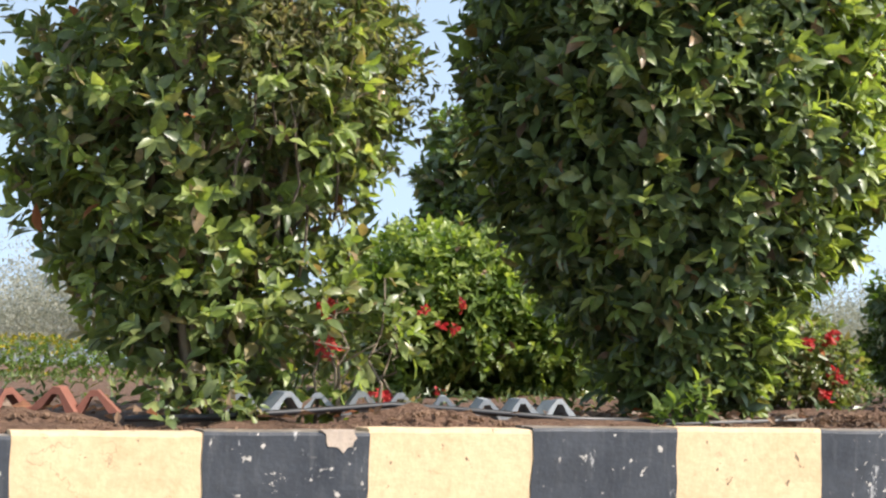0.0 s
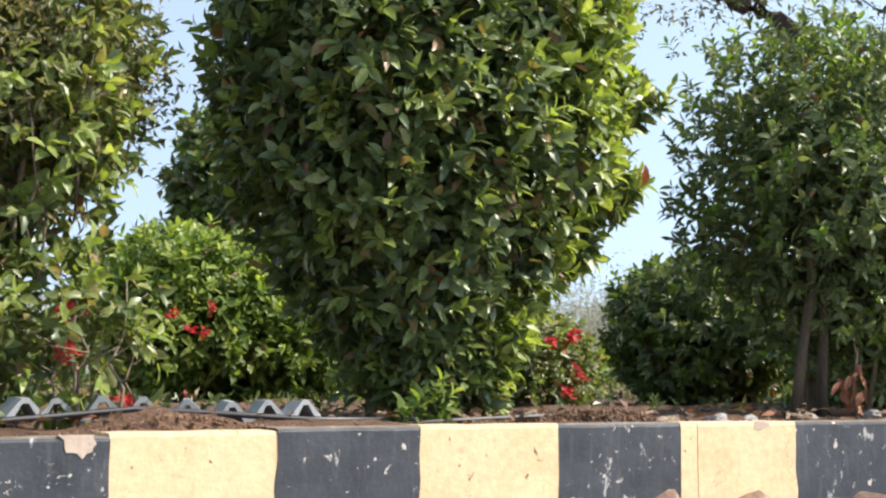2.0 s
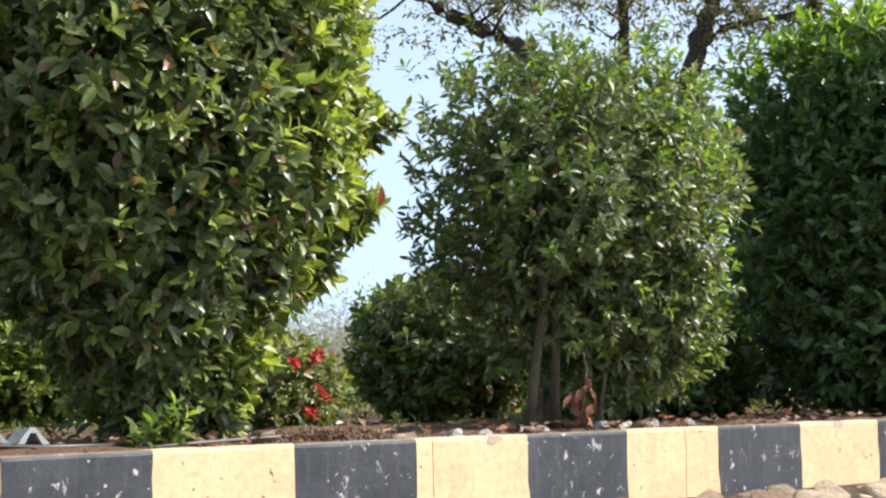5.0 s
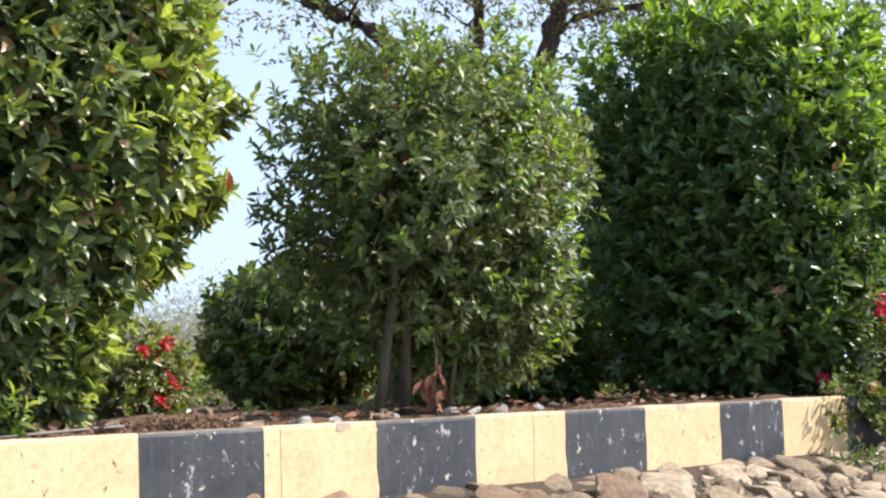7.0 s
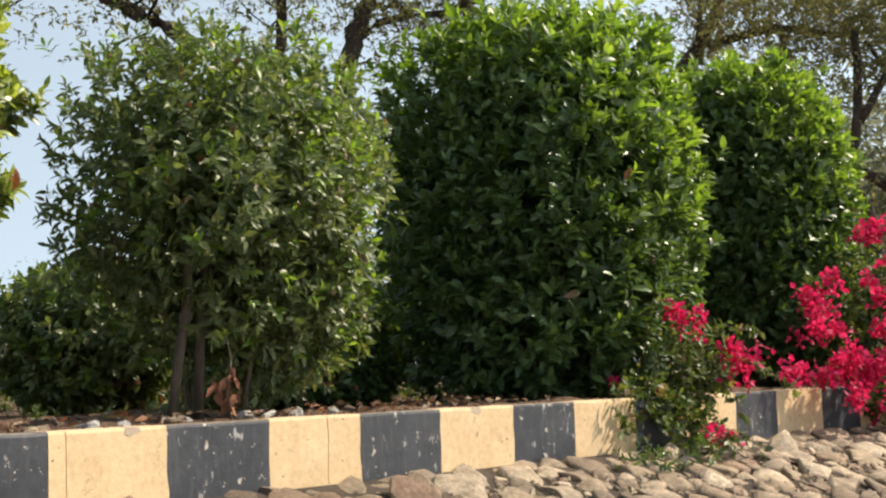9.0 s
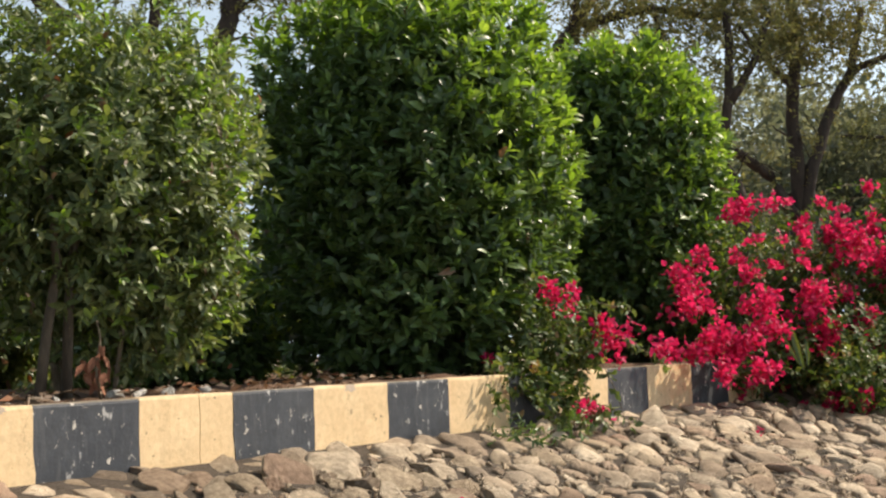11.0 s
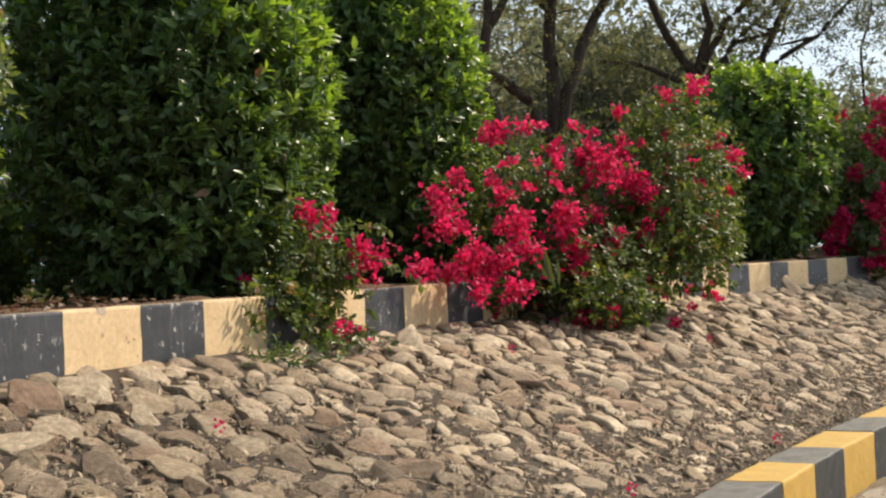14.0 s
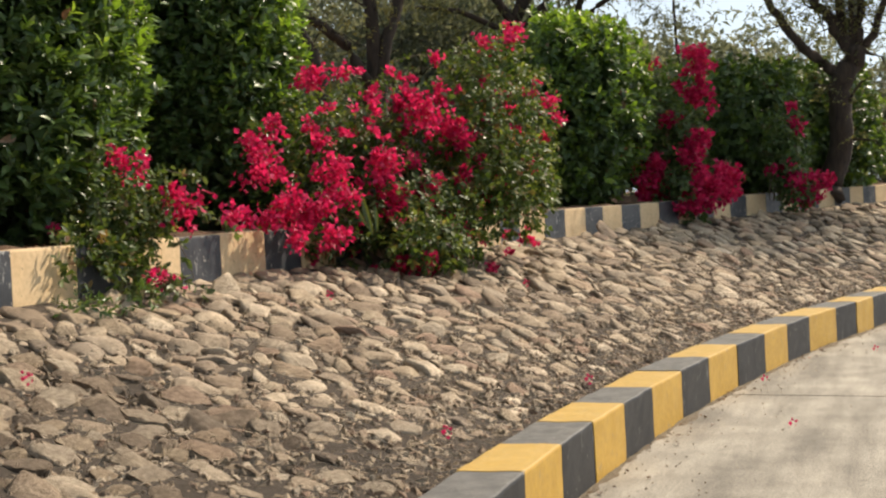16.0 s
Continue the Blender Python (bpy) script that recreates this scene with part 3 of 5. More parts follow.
def blossoms(rng, clusters, petal, material, parent, label, name="flower_spray", fill=2900, most=520):
    """Clusters of papery bracts on a plant: middle and half sizes of each."""
    for cx, cy, cz, rx, rz in clusters:
        c, ry = np.array([cx, cy, cz]), min(rx, 0.16)
        n = int(min(most, max(14, fill * rx * rz * 4)))
        heads = max(1, n // 22)
        h = c + np.clip(rng.normal(size=(heads, 3)), -1.7, 1.7) * np.array([rx * 0.62, ry * 0.62, rz * 0.62]) * (heads > 1)
        o = h[rng.integers(0, heads, n)] + rng.normal(size=(n, 3)) * min(0.035, 0.45 * rx)
        al = unit(rng.normal(size=(n, 3)) + np.array([0, -0.3, 0.2]))
        L = petal * rng.uniform(0.7, 1.25, n)
        v, f = blades(o, al, rng.normal(size=(n, 3)), L, L * 0.95, SLIM_V, SLIM_F)
        tagged(piece(name, mesh_of(name, v, f, [material]), parent, label), kind="stuff")


BED = Z_KERB - 0.02
ROW = dict(category="shrub", group="row of shrubs")
# the row of tall shrubs behind the kerb
dusty_shrub = shrub("shrub", "tall dusty olive-green leafy shrub with browning leaves", (0.98, 5.48, BED),
      [(0, 0, 1.28, 0.72, 0.66, 1.05, 1.0), (0.50, 0.1, 1.15, 0.27, 0.3, 0.30, 0.12), (-0.48, 0, 0.85, 0.40, 0.4, 0.6, 0.25), (0.1, -0.3, 0.28, 0.85, 0.6, 0.36, 0.07)], 2250, 7, 0.086, 0.58,
      LEAF_OLD, LEAF_YOUNG_LIT, 11, power=2.2, lump=0.30, young_share=0.38, young_sunward=0.3, dry=0.026, stems=9, foot=0.36, fill=0.0, depth=0.6, sprig=0.10, **ROW)
# high side value: pale leaves paint a wider sunlit flank
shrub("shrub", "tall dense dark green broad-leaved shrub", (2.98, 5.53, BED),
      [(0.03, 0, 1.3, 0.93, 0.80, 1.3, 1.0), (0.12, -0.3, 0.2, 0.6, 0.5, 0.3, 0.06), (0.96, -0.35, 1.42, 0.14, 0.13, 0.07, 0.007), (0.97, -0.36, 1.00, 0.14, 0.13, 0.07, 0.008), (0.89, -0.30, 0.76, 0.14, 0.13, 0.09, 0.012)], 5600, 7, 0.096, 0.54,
      LEAF_MID, LEAF_YOUNG_LIT, 12, power=2.5, lump=0.17, young_share=0.17, young_sunward=3.0, young_from=0.70, side=1.15, dry=0.010, stems=8, foot=0.33, sprig=0.09, fill=0.9, **ROW)
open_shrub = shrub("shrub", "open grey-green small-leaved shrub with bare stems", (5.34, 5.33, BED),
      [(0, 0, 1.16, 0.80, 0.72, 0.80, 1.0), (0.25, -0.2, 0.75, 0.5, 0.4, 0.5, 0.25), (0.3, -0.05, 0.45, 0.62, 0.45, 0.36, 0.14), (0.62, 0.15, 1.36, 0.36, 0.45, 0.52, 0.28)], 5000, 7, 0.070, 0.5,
      LEAF_GREY, LEAF_TIP_LIT, 13, power=3.1, lump=0.20, young_share=0.13, young_sunward=0.4, dry=0.012, stems=4, stem_r=0.016, base_r=0.32, foot=0.75, clear=0.12, fill=0.45, depth=0.75, sprig=0.12, **ROW)
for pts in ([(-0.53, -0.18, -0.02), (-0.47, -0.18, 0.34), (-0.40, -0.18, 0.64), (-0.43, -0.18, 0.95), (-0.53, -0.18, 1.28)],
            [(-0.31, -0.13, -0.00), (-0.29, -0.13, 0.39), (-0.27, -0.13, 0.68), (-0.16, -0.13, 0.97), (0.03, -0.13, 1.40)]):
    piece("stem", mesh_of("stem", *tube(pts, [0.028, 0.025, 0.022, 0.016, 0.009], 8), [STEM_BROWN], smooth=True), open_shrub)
shrub("shrub", "rounded clipped dark green shrub with bright new tips, paler towards the sun", (8.40, 5.41, BED),
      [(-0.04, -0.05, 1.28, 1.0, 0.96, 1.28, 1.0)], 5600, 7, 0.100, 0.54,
      LEAF_DEEP, LEAF_TIP_LIT, 14, young_from=0.44, lean=0.75, power=3.3, lump=0.08, young_share=0.035, young_sunward=2.6, dry=0.003, stems=8, upward=0.95, sprig=0.09, foot=0.96, fill=0.6, **ROW)
shrub("shrub", "rounded clipped dark green shrub with bright new tips, paler towards the sun", (11.60, 5.37, BED),
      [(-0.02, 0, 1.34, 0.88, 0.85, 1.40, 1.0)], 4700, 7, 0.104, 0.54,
      LEAF_DEEP, LEAF_TIP_LIT, 15, young_from=0.48, lean=0.75, power=2.7, lump=0.08, young_share=0.03, young_sunward=2.4, dry=0.003, stems=8, upward=0.95, sprig=0.09, foot=0.96, fill=0.6, **ROW)
shrub("shrub", "rounded clipped green shrub beside the bougainvillea", (19.10, 3.57, BED),
      [(0, 0, 1.23, 1.05, 0.95, 1.25, 1.0)], 2800, 7, 0.12, 0.62,
      LEAF_DEEP, LEAF_TIP_LIT, 16, young_from=0.55, power=2.6, lump=0.10, young_share=0.4, young_sunward=2.4, dry=0.003, stems=6, upward=0.6, foot=0.85, fill=0.6, **ROW)

# ---------------------------------------------------------------- bougainvillea
LEAF_VINE = leaf_mat("leaf_vine", [(0.0, (0.04, 0.068, 0.022)), (0.6, (0.075, 0.115, 0.036)), (0.92, (0.15, 0.18, 0.06)), (1.0, (0.20, 0.11, 0.07))], 0.32, (1.8, 1.8, 0.7), 0.5, 0.25)
BOUG = dict(category="bougainvillea", lump=0.3, depth=0.75, dry=0.02, clear=-0.5, fill=0.15, droop=0.35)
boug = shrub("bougainvillea", "small bougainvillea with crimson bracts sprawling over the kerb", (8.42, 4.59, BED),
             [(-0.04, -0.30, 0.22, 0.36, 0.3, 0.24, 1.0), (-0.46, -0.14, 0.0, 0.30, 0.2, 0.24, 0.45), (-0.28, -0.42, -0.08, 0.34, 0.2, 0.24, 0.4), (-0.76, -0.36, -0.02, 0.26, 0.12, 0.20, 0.3), (-0.58, -0.52, -0.16, 0.30, 0.16, 0.18, 0.3)],
             330, 6, 0.055, 0.66, LEAF_VINE, LEAF_OLD, 21, stems=6, stem_r=0.008, **BOUG)
boug2 = shrub("bougainvillea", "sprawling bougainvillea covered in crimson bracts", (12.37, 4.47, 1.2),
              [(-0.60, -0.35, 0.55, 0.92, 0.6, 0.68, 1.0), (0.78, -1.32, 0.85, 1.05, 0.55, 0.84, 1.15), (-1.25, -0.5, 0.0, 0.7, 0.4, 0.34, 0.4), (-0.6, -1.1, 0.04, 0.72, 0.4, 0.42, 0.5), (-0.9, -1.25, -0.12, 0.85, 0.35, 0.26, 0.35), (0.2, -1.6, 0.30, 0.7, 0.4, 0.5, 0.4)],
              3750, 6, 0.066, 0.62, LEAF_VINE, LEAF_OLD, 22, stems=16, stem_r=0.014, young_share=0.2, **BOUG)
boug3 = shrub("bougainvillea", "upright bougainvillea with crimson bracts by the kerb", (20.43, 2.45, 1.2),
              [(-0.2, 0, 0.95, 0.55, 0.5, 1.05, 1.0), (-0.5, -0.2, 0.1, 0.65, 0.4, 0.42, 0.5)],
              1100, 6, 0.07, 0.8, LEAF_DEEP, LEAF_GREY, 23, stems=6, stem_r=0.016, **BOUG)
boug4 = shrub("bougainvillea", "thin bougainvillea spray against the dark hedge", (23.17, 1.29, 1.2),
              [(-0.2, -0.2, 0.7, 0.3, 0.3, 0.7, 1.0), (-0.3, -0.4, 0.05, 0.4, 0.3, 0.25, 0.4)],
              500, 6, 0.07, 0.8, LEAF_DEEP, LEAF_GREY, 24, stems=4, stem_r=0.014, **BOUG)
rng = np.random.default_rng(40)


def canes(rng, parent, ends, leaf, per, length, r=0.005):
    """Long arching canes with leaves in pairs along them: foot, crest and tip of each."""
    for a, b, c in ends:
        a, b, c = np.array(a), np.array(b), np.array(c)
        u = np.linspace(0, 1, 9)[:, None]
        pts = a * (1 - u) ** 2 + 2 * b * u * (1 - u) + c * u ** 2 + rng.normal(size=(9, 3)) * 0.008
        cane = piece("cane", mesh_of("cane", *tube([tuple(q) for q in pts], [r * (1 - 0.08 * i) for i in range(9)], 5), [STEM], smooth=True), parent)
        w = rng.uniform(0.15, 1, per)[:, None]
        p = a * (1 - w) ** 2 + 2 * b * w * (1 - w) + c * w ** 2
        along = unit(2 * (b - a) * (1 - w) + 2 * (c - b) * w)
        v, f, _ = foliage(rng, p + rng.normal(size=p.shape) * 0.012, along, 2, length, 0.66, lean=1.1, droop=0.4, spread=0.5)
        piece("cane_foliage", mesh_of("cane_foliage", v, f, [leaf], smooth=True), cane)


canes(rng, boug, [((0, 0, 0.05), (-0.45, -0.1, 0.30), (-0.62, -0.28, -0.22)), ((0, 0, 0.05), (-0.5, -0.05, 0.22), (-0.80, -0.22, -0.12)), ((0, -0.1, 0.1), (-0.32, -0.35, 0.34), (-0.42, -0.52, -0.30)),
                  ((0, -0.1, 0.1), (-0.15, -0.45, 0.30), (-0.22, -0.62, -0.30)), ((0, -0.1, 0.1), (-0.02, -0.55, 0.34), (-0.05, -0.72, -0.28)), ((0, 0, 0.1), (-0.3, -0.2, 0.5), (-0.55, -0.40, -0.02))], LEAF_GREY, 30, 0.060, 0.006)
canes(rng, boug, [((0, -0.1, 0.1), (0.05, -0.6, 0.42), (0.12, -0.95, 0.02)), ((0, 0, 0.1), (-0.35, -0.1, 0.62), (-0.30, -0.30, 0.62)), ((0, 0, 0.05), (-0.62, -0.02, 0.14), (-0.70, -0.30, -0.30)),
                  ((0, 0, 0.1), (0.1, -0.4, 0.6), (0.12, -0.75, 0.38)), ((-0.3, -0.3, -0.3), (-0.42, -0.6, -0.12), (-0.46, -0.82, -0.30)), ((-0.2, -0.3, -0.3), (-0.2, -0.6, -0.1), (-0.15, -0.85, -0.32))], LEAF_GREY, 30, 0.060, 0.006)
canes(rng, boug2, [((-0.3, -0.4, 0.5), (-0.4 + 0.5 * rng.normal(), -0.9 + 0.3 * rng.normal(), 1.3 + 0.3 * rng.normal()), (q, -0.8 - 0.45 * (q + 0.4) + 0.2 * rng.normal(), h)) for q, h in
                   [(-1.6, 0.3), (-1.3, 0.75), (-1.0, 0.1), (-0.8, 1.2), (-0.5, 0.4), (-0.2, 1.35), (0.1, 0.7), (0.3, 1.55), (0.6, 1.0), (0.8, 1.7), (1.0, 1.25), (1.2, 0.8), (0.9, 0.3), (-1.7, 0.0), (-1.9, 0.5), (-0.7, -0.15), (0.2, 0.1), (1.45, 1.3)]], LEAF_VINE, 26, 0.058, 0.007)
o = np.array([[-1.79, -1.01, -0.05], [-1.80, -0.98, 0.0], [-1.78, -1.04, -0.02]])
v, f = blades(o, np.array([[-0.03, 0.25, 1.0], [-0.1, 0.45, 0.9], [0.0, 0.02, 1.0]]), np.array([[-1.0, -0.3, 0.1]] * 3), np.array([0.42, 0.26, 0.22]), np.array([0.06, 0.04, 0.04]))
piece("long_leaf", mesh_of("long_leaf", v, f, [LEAF_MID], smooth=True), boug2, "long fresh green leaf")
CRIMSON = "crimson papery bracts"
blossoms(rng, [(-0.17, -0.35, 0.45, 0.10, 0.07), (-0.05, -0.69, 0.24, 0.10, 0.11), (-0.07, -0.61, 0.31, 0.07, 0.05), (0.04, -0.9, 0.12, 0.09, 0.05),
               (-0.43, 0.02, 0.11, 0.03, 0.03), (-0.46, -0.73, -0.24, 0.08, 0.06), (-0.41, -0.28, 0.07, 0.04, 0.03), (-0.22, -0.3, 0.55, 0.06, 0.05)],
         0.048, BRACT, boug, CRIMSON, fill=2800)
blossoms(rng, [(-1.64, -0.57, 1.20, 0.16, 0.07), (-1.82, -0.48, 1.17, 0.07, 0.05), (-2.45, -0.41, 0.69, 0.13, 0.11), (-2.64, -0.44, 0.48, 0.12, 0.11), (-2.34, -0.47, 0.84, 0.06, 0.05), (-1.93, -0.66, 0.69, 0.06, 0.09), (-1.95, -0.77, 0.49, 0.11, 0.09), (-1.87, -0.80, 0.32, 0.13, 0.11), (-2.36, -0.56, 0.21, 0.19, 0.10), (-2.54, -0.47, 0.13, 0.10, 0.06), (-2.13, -0.66, 0.05, 0.15, 0.13), (-2.19, -0.84, -0.06, 0.10, 0.06), (-2.54, -0.67, -0.04, 0.10, 0.06), (-2.75, -0.39, 0.12, 0.07, 0.06)],
         0.050, BRACT, boug2, CRIMSON, fill=3600, most=760)
blossoms(rng, [(-1.34, -0.97, 0.49, 0.11, 0.13), (-1.23, -1.00, 0.31, 0.10, 0.11), (-1.20, -1.00, 0.15, 0.07, 0.11), (-1.44, -0.94, 0.58, 0.05, 0.05), (-0.81, -1.14, 0.30, 0.10, 0.10), (-0.70, -1.18, 0.18, 0.07, 0.07), (-0.46, -1.27, -0.06, 0.14, 0.09), (-0.34, -1.31, 0.00, 0.07, 0.06), (-1.20, -1.14, -0.29, 0.18, 0.07), (-0.98, -1.21, -0.36, 0.09, 0.05), (-0.20, -1.50, -0.39, 0.04, 0.04), (0.01, -1.44, 0.19, 0.04, 0.04), (-0.34, -1.33, 0.41, 0.07, 0.07), (-0.10, -1.42, 0.53, 0.06, 0.05), (0.16, -1.51, 0.35, 0.04, 0.04), (-0.51, -1.38, -0.56, 0.04, 0.04)],
         0.050, BRACT, boug2, CRIMSON, fill=3600, most=760)
blossoms(rng, [(-0.58, -0.96, 1.07, 0.14, 0.10), (-0.66, -1.13, 0.93, 0.19, 0.12), (-0.37, -1.23, 0.80, 0.12, 0.12), (-0.11, -1.33, 0.70, 0.11, 0.08), (-1.01, -0.81, 1.10, 0.09, 0.06), (-0.15, -1.14, 1.15, 0.09, 0.07), (0.77, -1.53, 1.69, 0.18, 0.06), (0.34, -1.35, 1.57, 0.07, 0.05), (-0.26, -1.10, 1.42, 0.07, 0.04), (1.14, -1.68, 1.27, 0.04, 0.04), (1.15, -1.72, 1.08, 0.10, 0.06), (0.89, -1.92, 0.92, 0.07, 0.04), (1.03, -1.62, 1.13, 0.04, 0.03), (0.54, -1.59, 0.80, 0.04, 0.04), (0.86, -1.77, 0.73, 0.05, 0.05), (0.43, -1.55, 1.00, 0.05, 0.03)],
         0.050, BRACT, boug2, CRIMSON, fill=3600, most=760)
# loose heads all over the mound
loose = []
for _ in range(150):
    w, h = rng.uniform(-1.7, 1.2), rng.uniform(-0.35, 1.3)
    loose.append((w, -0.75 - 0.35 * (w + 0.5) - 0.35 * rng.uniform(), h, rng.uniform(0.02, 0.045), rng.uniform(0.02, 0.045)))
blossoms(rng, loose, 0.05, BRACT, boug2, CRIMSON)
blossoms(rng, [(-0.37, -0.43, 1.94, 0.30, 0.17), (-0.41, -0.32, 1.62, 0.19, 0.23), (-0.39, -0.44, 1.35, 0.14, 0.19), (-0.51, -0.04, 1.11, 0.23, 0.09),
               (-0.53, -0.36, 0.86, 0.21, 0.15), (-0.56, -0.30, 0.57, 0.19, 0.15), (-0.60, -0.56, 0.29, 0.34, 0.19), (-0.77, -0.33, 0.0, 0.45, 0.16),
               (-0.69, 0.15, 0.29, 0.26, 0.38), (-0.43, 0.16, 1.81, 0.08, 0.11), (-0.95, 0.3, 0.42, 0.3, 0.35), (-0.25, -0.75, 0.22, 0.3, 0.26), (-0.6, -0.3, 0.72, 0.3, 0.22), (-0.9, -0.5, 0.15, 0.3, 0.2)], 0.075, BRACT, boug3, CRIMSON, fill=1500)
blossoms(rng, [(-0.31, -0.32, 1.39, 0.12, 0.08), (-0.29, -0.43, 1.00, 0.08, 0.21), (-0.31, -0.48, 0.12, 0.34, 0.21), (-0.42, 0.0, 0.47, 0.13, 0.17), (-0.5, -0.3, 0.3, 0.28, 0.25), (-0.3, -0.4, 1.2, 0.07, 0.22), (-0.35, -0.7, 0.15, 0.25, 0.22)],
         0.075, BRACT, boug4, CRIMSON, fill=900)

# ---------------------------------------------------------------- low bushes and hedges behind
bush = shrub("flowering_bush", "low bright green bush with red flower heads", (3.91, 10.53, BED),
             [(-0.25, 0, 0.62, 0.75, 0.7, 0.66, 1.0), (0.5, -0.1, 0.46, 0.60, 0.7, 0.52, 0.7)], 2600, 7, 0.10, 0.55, LEAF_FRESH, LEAF_YOUNG_LIT, 31, power=2.4, lump=0.15, young_share=0.5, young_sunward=0.6, stems=5, category="bush")
blossoms(rng, [(-0.62, -0.8, 0.62, 0.035, 0.03), (-0.5, -0.8, 0.52, 0.03, 0.025), (-0.35, -0.82, 0.66, 0.035, 0.03), (-0.4, -0.8, 0.5, 0.03, 0.03), (0.72, -0.7, 0.32, 0.035, 0.05), (-0.45, -0.7, 0.03, 0.04, 0.03)],
         0.042, PETAL, bush, "red flower head", "flower_head", fill=4000)
bush = shrub("flowering_bush", "sparse low bush with pale leaves and red flowers", (1.41, 5.03, BED),
             [(0, 0, 0.34, 0.30, 0.25, 0.34, 1.0)], 95, 6, 0.075, 0.6, LEAF_OLD, LEAF_YOUNG_LIT, 37, power=2.2, lump=0.3, young_share=0.8, depth=0.8, stems=5, stem_r=0.008, category="bush", fill=0)
blossoms(rng, [(-0.10, -0.1, 0.40, 0.04, 0.03), (-0.09, -0.1, 0.28, 0.04, 0.025), (0.12, -0.05, 0.10, 0.04, 0.025)], 0.04, PETAL, bush, "red flower head", "flower_head", fill=5000)
shrub("bush", "dense dark green tree-like bush behind the shrubs", (5.80, 15.02, BED), [(0, 0, 2.2, 0.75, 0.8, 0.9, 1.0), (-0.1, 0, 1.0, 1.2, 1.0, 0.9, 0.8)], 2400, 7, 0.14, 0.6, LEAF_MID, LEAF_FRESH, 32, lump=0.2, stems=5, category="bush")
shrub("bush", "low dark green bush among the shrubs", (6.82, 8.27, BED), [(0, 0, 0.5, 0.62, 0.7, 0.55, 1.0)], 1700, 7, 0.09, 0.6, LEAF_GREY, LEAF_FRESH, 33, lump=0.15, stems=5, category="bush")
shrub("bush", "low yellow-green bush among the shrubs", (8.1, 7.05, BED), [(0, 0, 0.42, 0.55, 0.5, 0.42, 1.0)], 1100, 7, 0.08, 0.6, LEAF_FRESH, LEAF_YOUNG_LIT, 34, young_share=0.5, young_sunward=1.2, stems=5, category="bush")
shrub("bush", "low dark bush in the shade between the shrubs", (7.20, 6.68, BED), [(0, 0, 0.3, 0.8, 0.5, 0.38, 1.0)], 1100, 7, 0.08, 0.6, LEAF_DEEP, LEAF_FRESH, 38, stems=4, category="bush")
bush = shrub("flowering_bush", "low reddish bush with scarlet flowers", (5.20, 8.01, BED), [(0, 0, 0.26, 0.40, 0.35, 0.34, 1.0)], 420, 6, 0.07, 0.6, LEAF_OLD, LEAF_YOUNG_LIT, 39, lump=0.2, stems=4, category="bush", dry=0.06)
blossoms(rng, [(0.06, -0.35, 0.46, 0.035, 0.035), (0.10, -0.35, 0.22, 0.04, 0.05), (-0.14, -0.38, 0.42, 0.04, 0.03), (-0.02, -0.38, 0.10, 0.035, 0.03)], 0.045, PETAL, bush, "scarlet flower head", "flower_head", fill=4500)
shrub("hedge", "long low clipped golden hedge", (9, 20.4, BED), [(0, 0, 0.20, 15, 0.5, 0.31, 1.0)], 15000, 6, 0.06, 0.7, LEAF_FRESH, LEAF_GOLD, 35, power=5, lump=0.01, young_share=0.14, young_sunward=1.3, young_from=0.62, stems=0, category="hedge", slim=True, fill=0)
shrub("hedge", "dark green clipped hedge along the bend", (24.75, 2.14, BED), [(0, 0, 1.05, 1.3, 1.3, 1.2, 1.0), (3.2, -1.3, 1.1, 1.5, 1.2, 1.25, 0.9)], 4200, 7, 0.13, 0.7, LEAF_DEEP, LEAF_FRESH, 36, power=2.8, lump=0.14, stems=4, category="hedge")


# ---------------------------------------------------------------- trees
def leafy(rng, points, spread, twigs, per, length, leaf, parent, name="crown"):
    pick = rng.integers(0, len(points), twigs)
    p = points[pick] + rng.normal(size=(twigs, 3)) * spread
    v, f, k = foliage(rng, p, rng.normal(size=(twigs, 3)), per, length, 0.5, slim=True, droop=0.45, spacing=1.8)
    piece(name, mesh_of(name, v, f, [leaf]), parent)


def branchlets(rnd, pts, r, n, reach):
    """Thin twigs off a limb, and points along them."""
    out, tips = [], []
    for _ in range(n):
        i = rnd.uniform(0.35, 1.0) * (len(pts) - 1)
        a = pts[int(i)].lerp(pts[min(int(i) + 1, len(pts) - 1)], i % 1)
        d = Vector((rnd.uniform(-1, 1), rnd.uniform(-1, 1), rnd.uniform(-0.35, 0.9))).normalized() * reach * rnd.uniform(0.4, 1)
        q = crooked(rnd, a, a + d, 4, reach * 0.07)
        q[-1].z -= 0.15 * reach
        out.append(tube(q, [r, r * 0.75, r * 0.5, r * 0.35, r * 0.2], 4))
        tips.extend(tuple(k) for k in q[1:])
    return out, tips


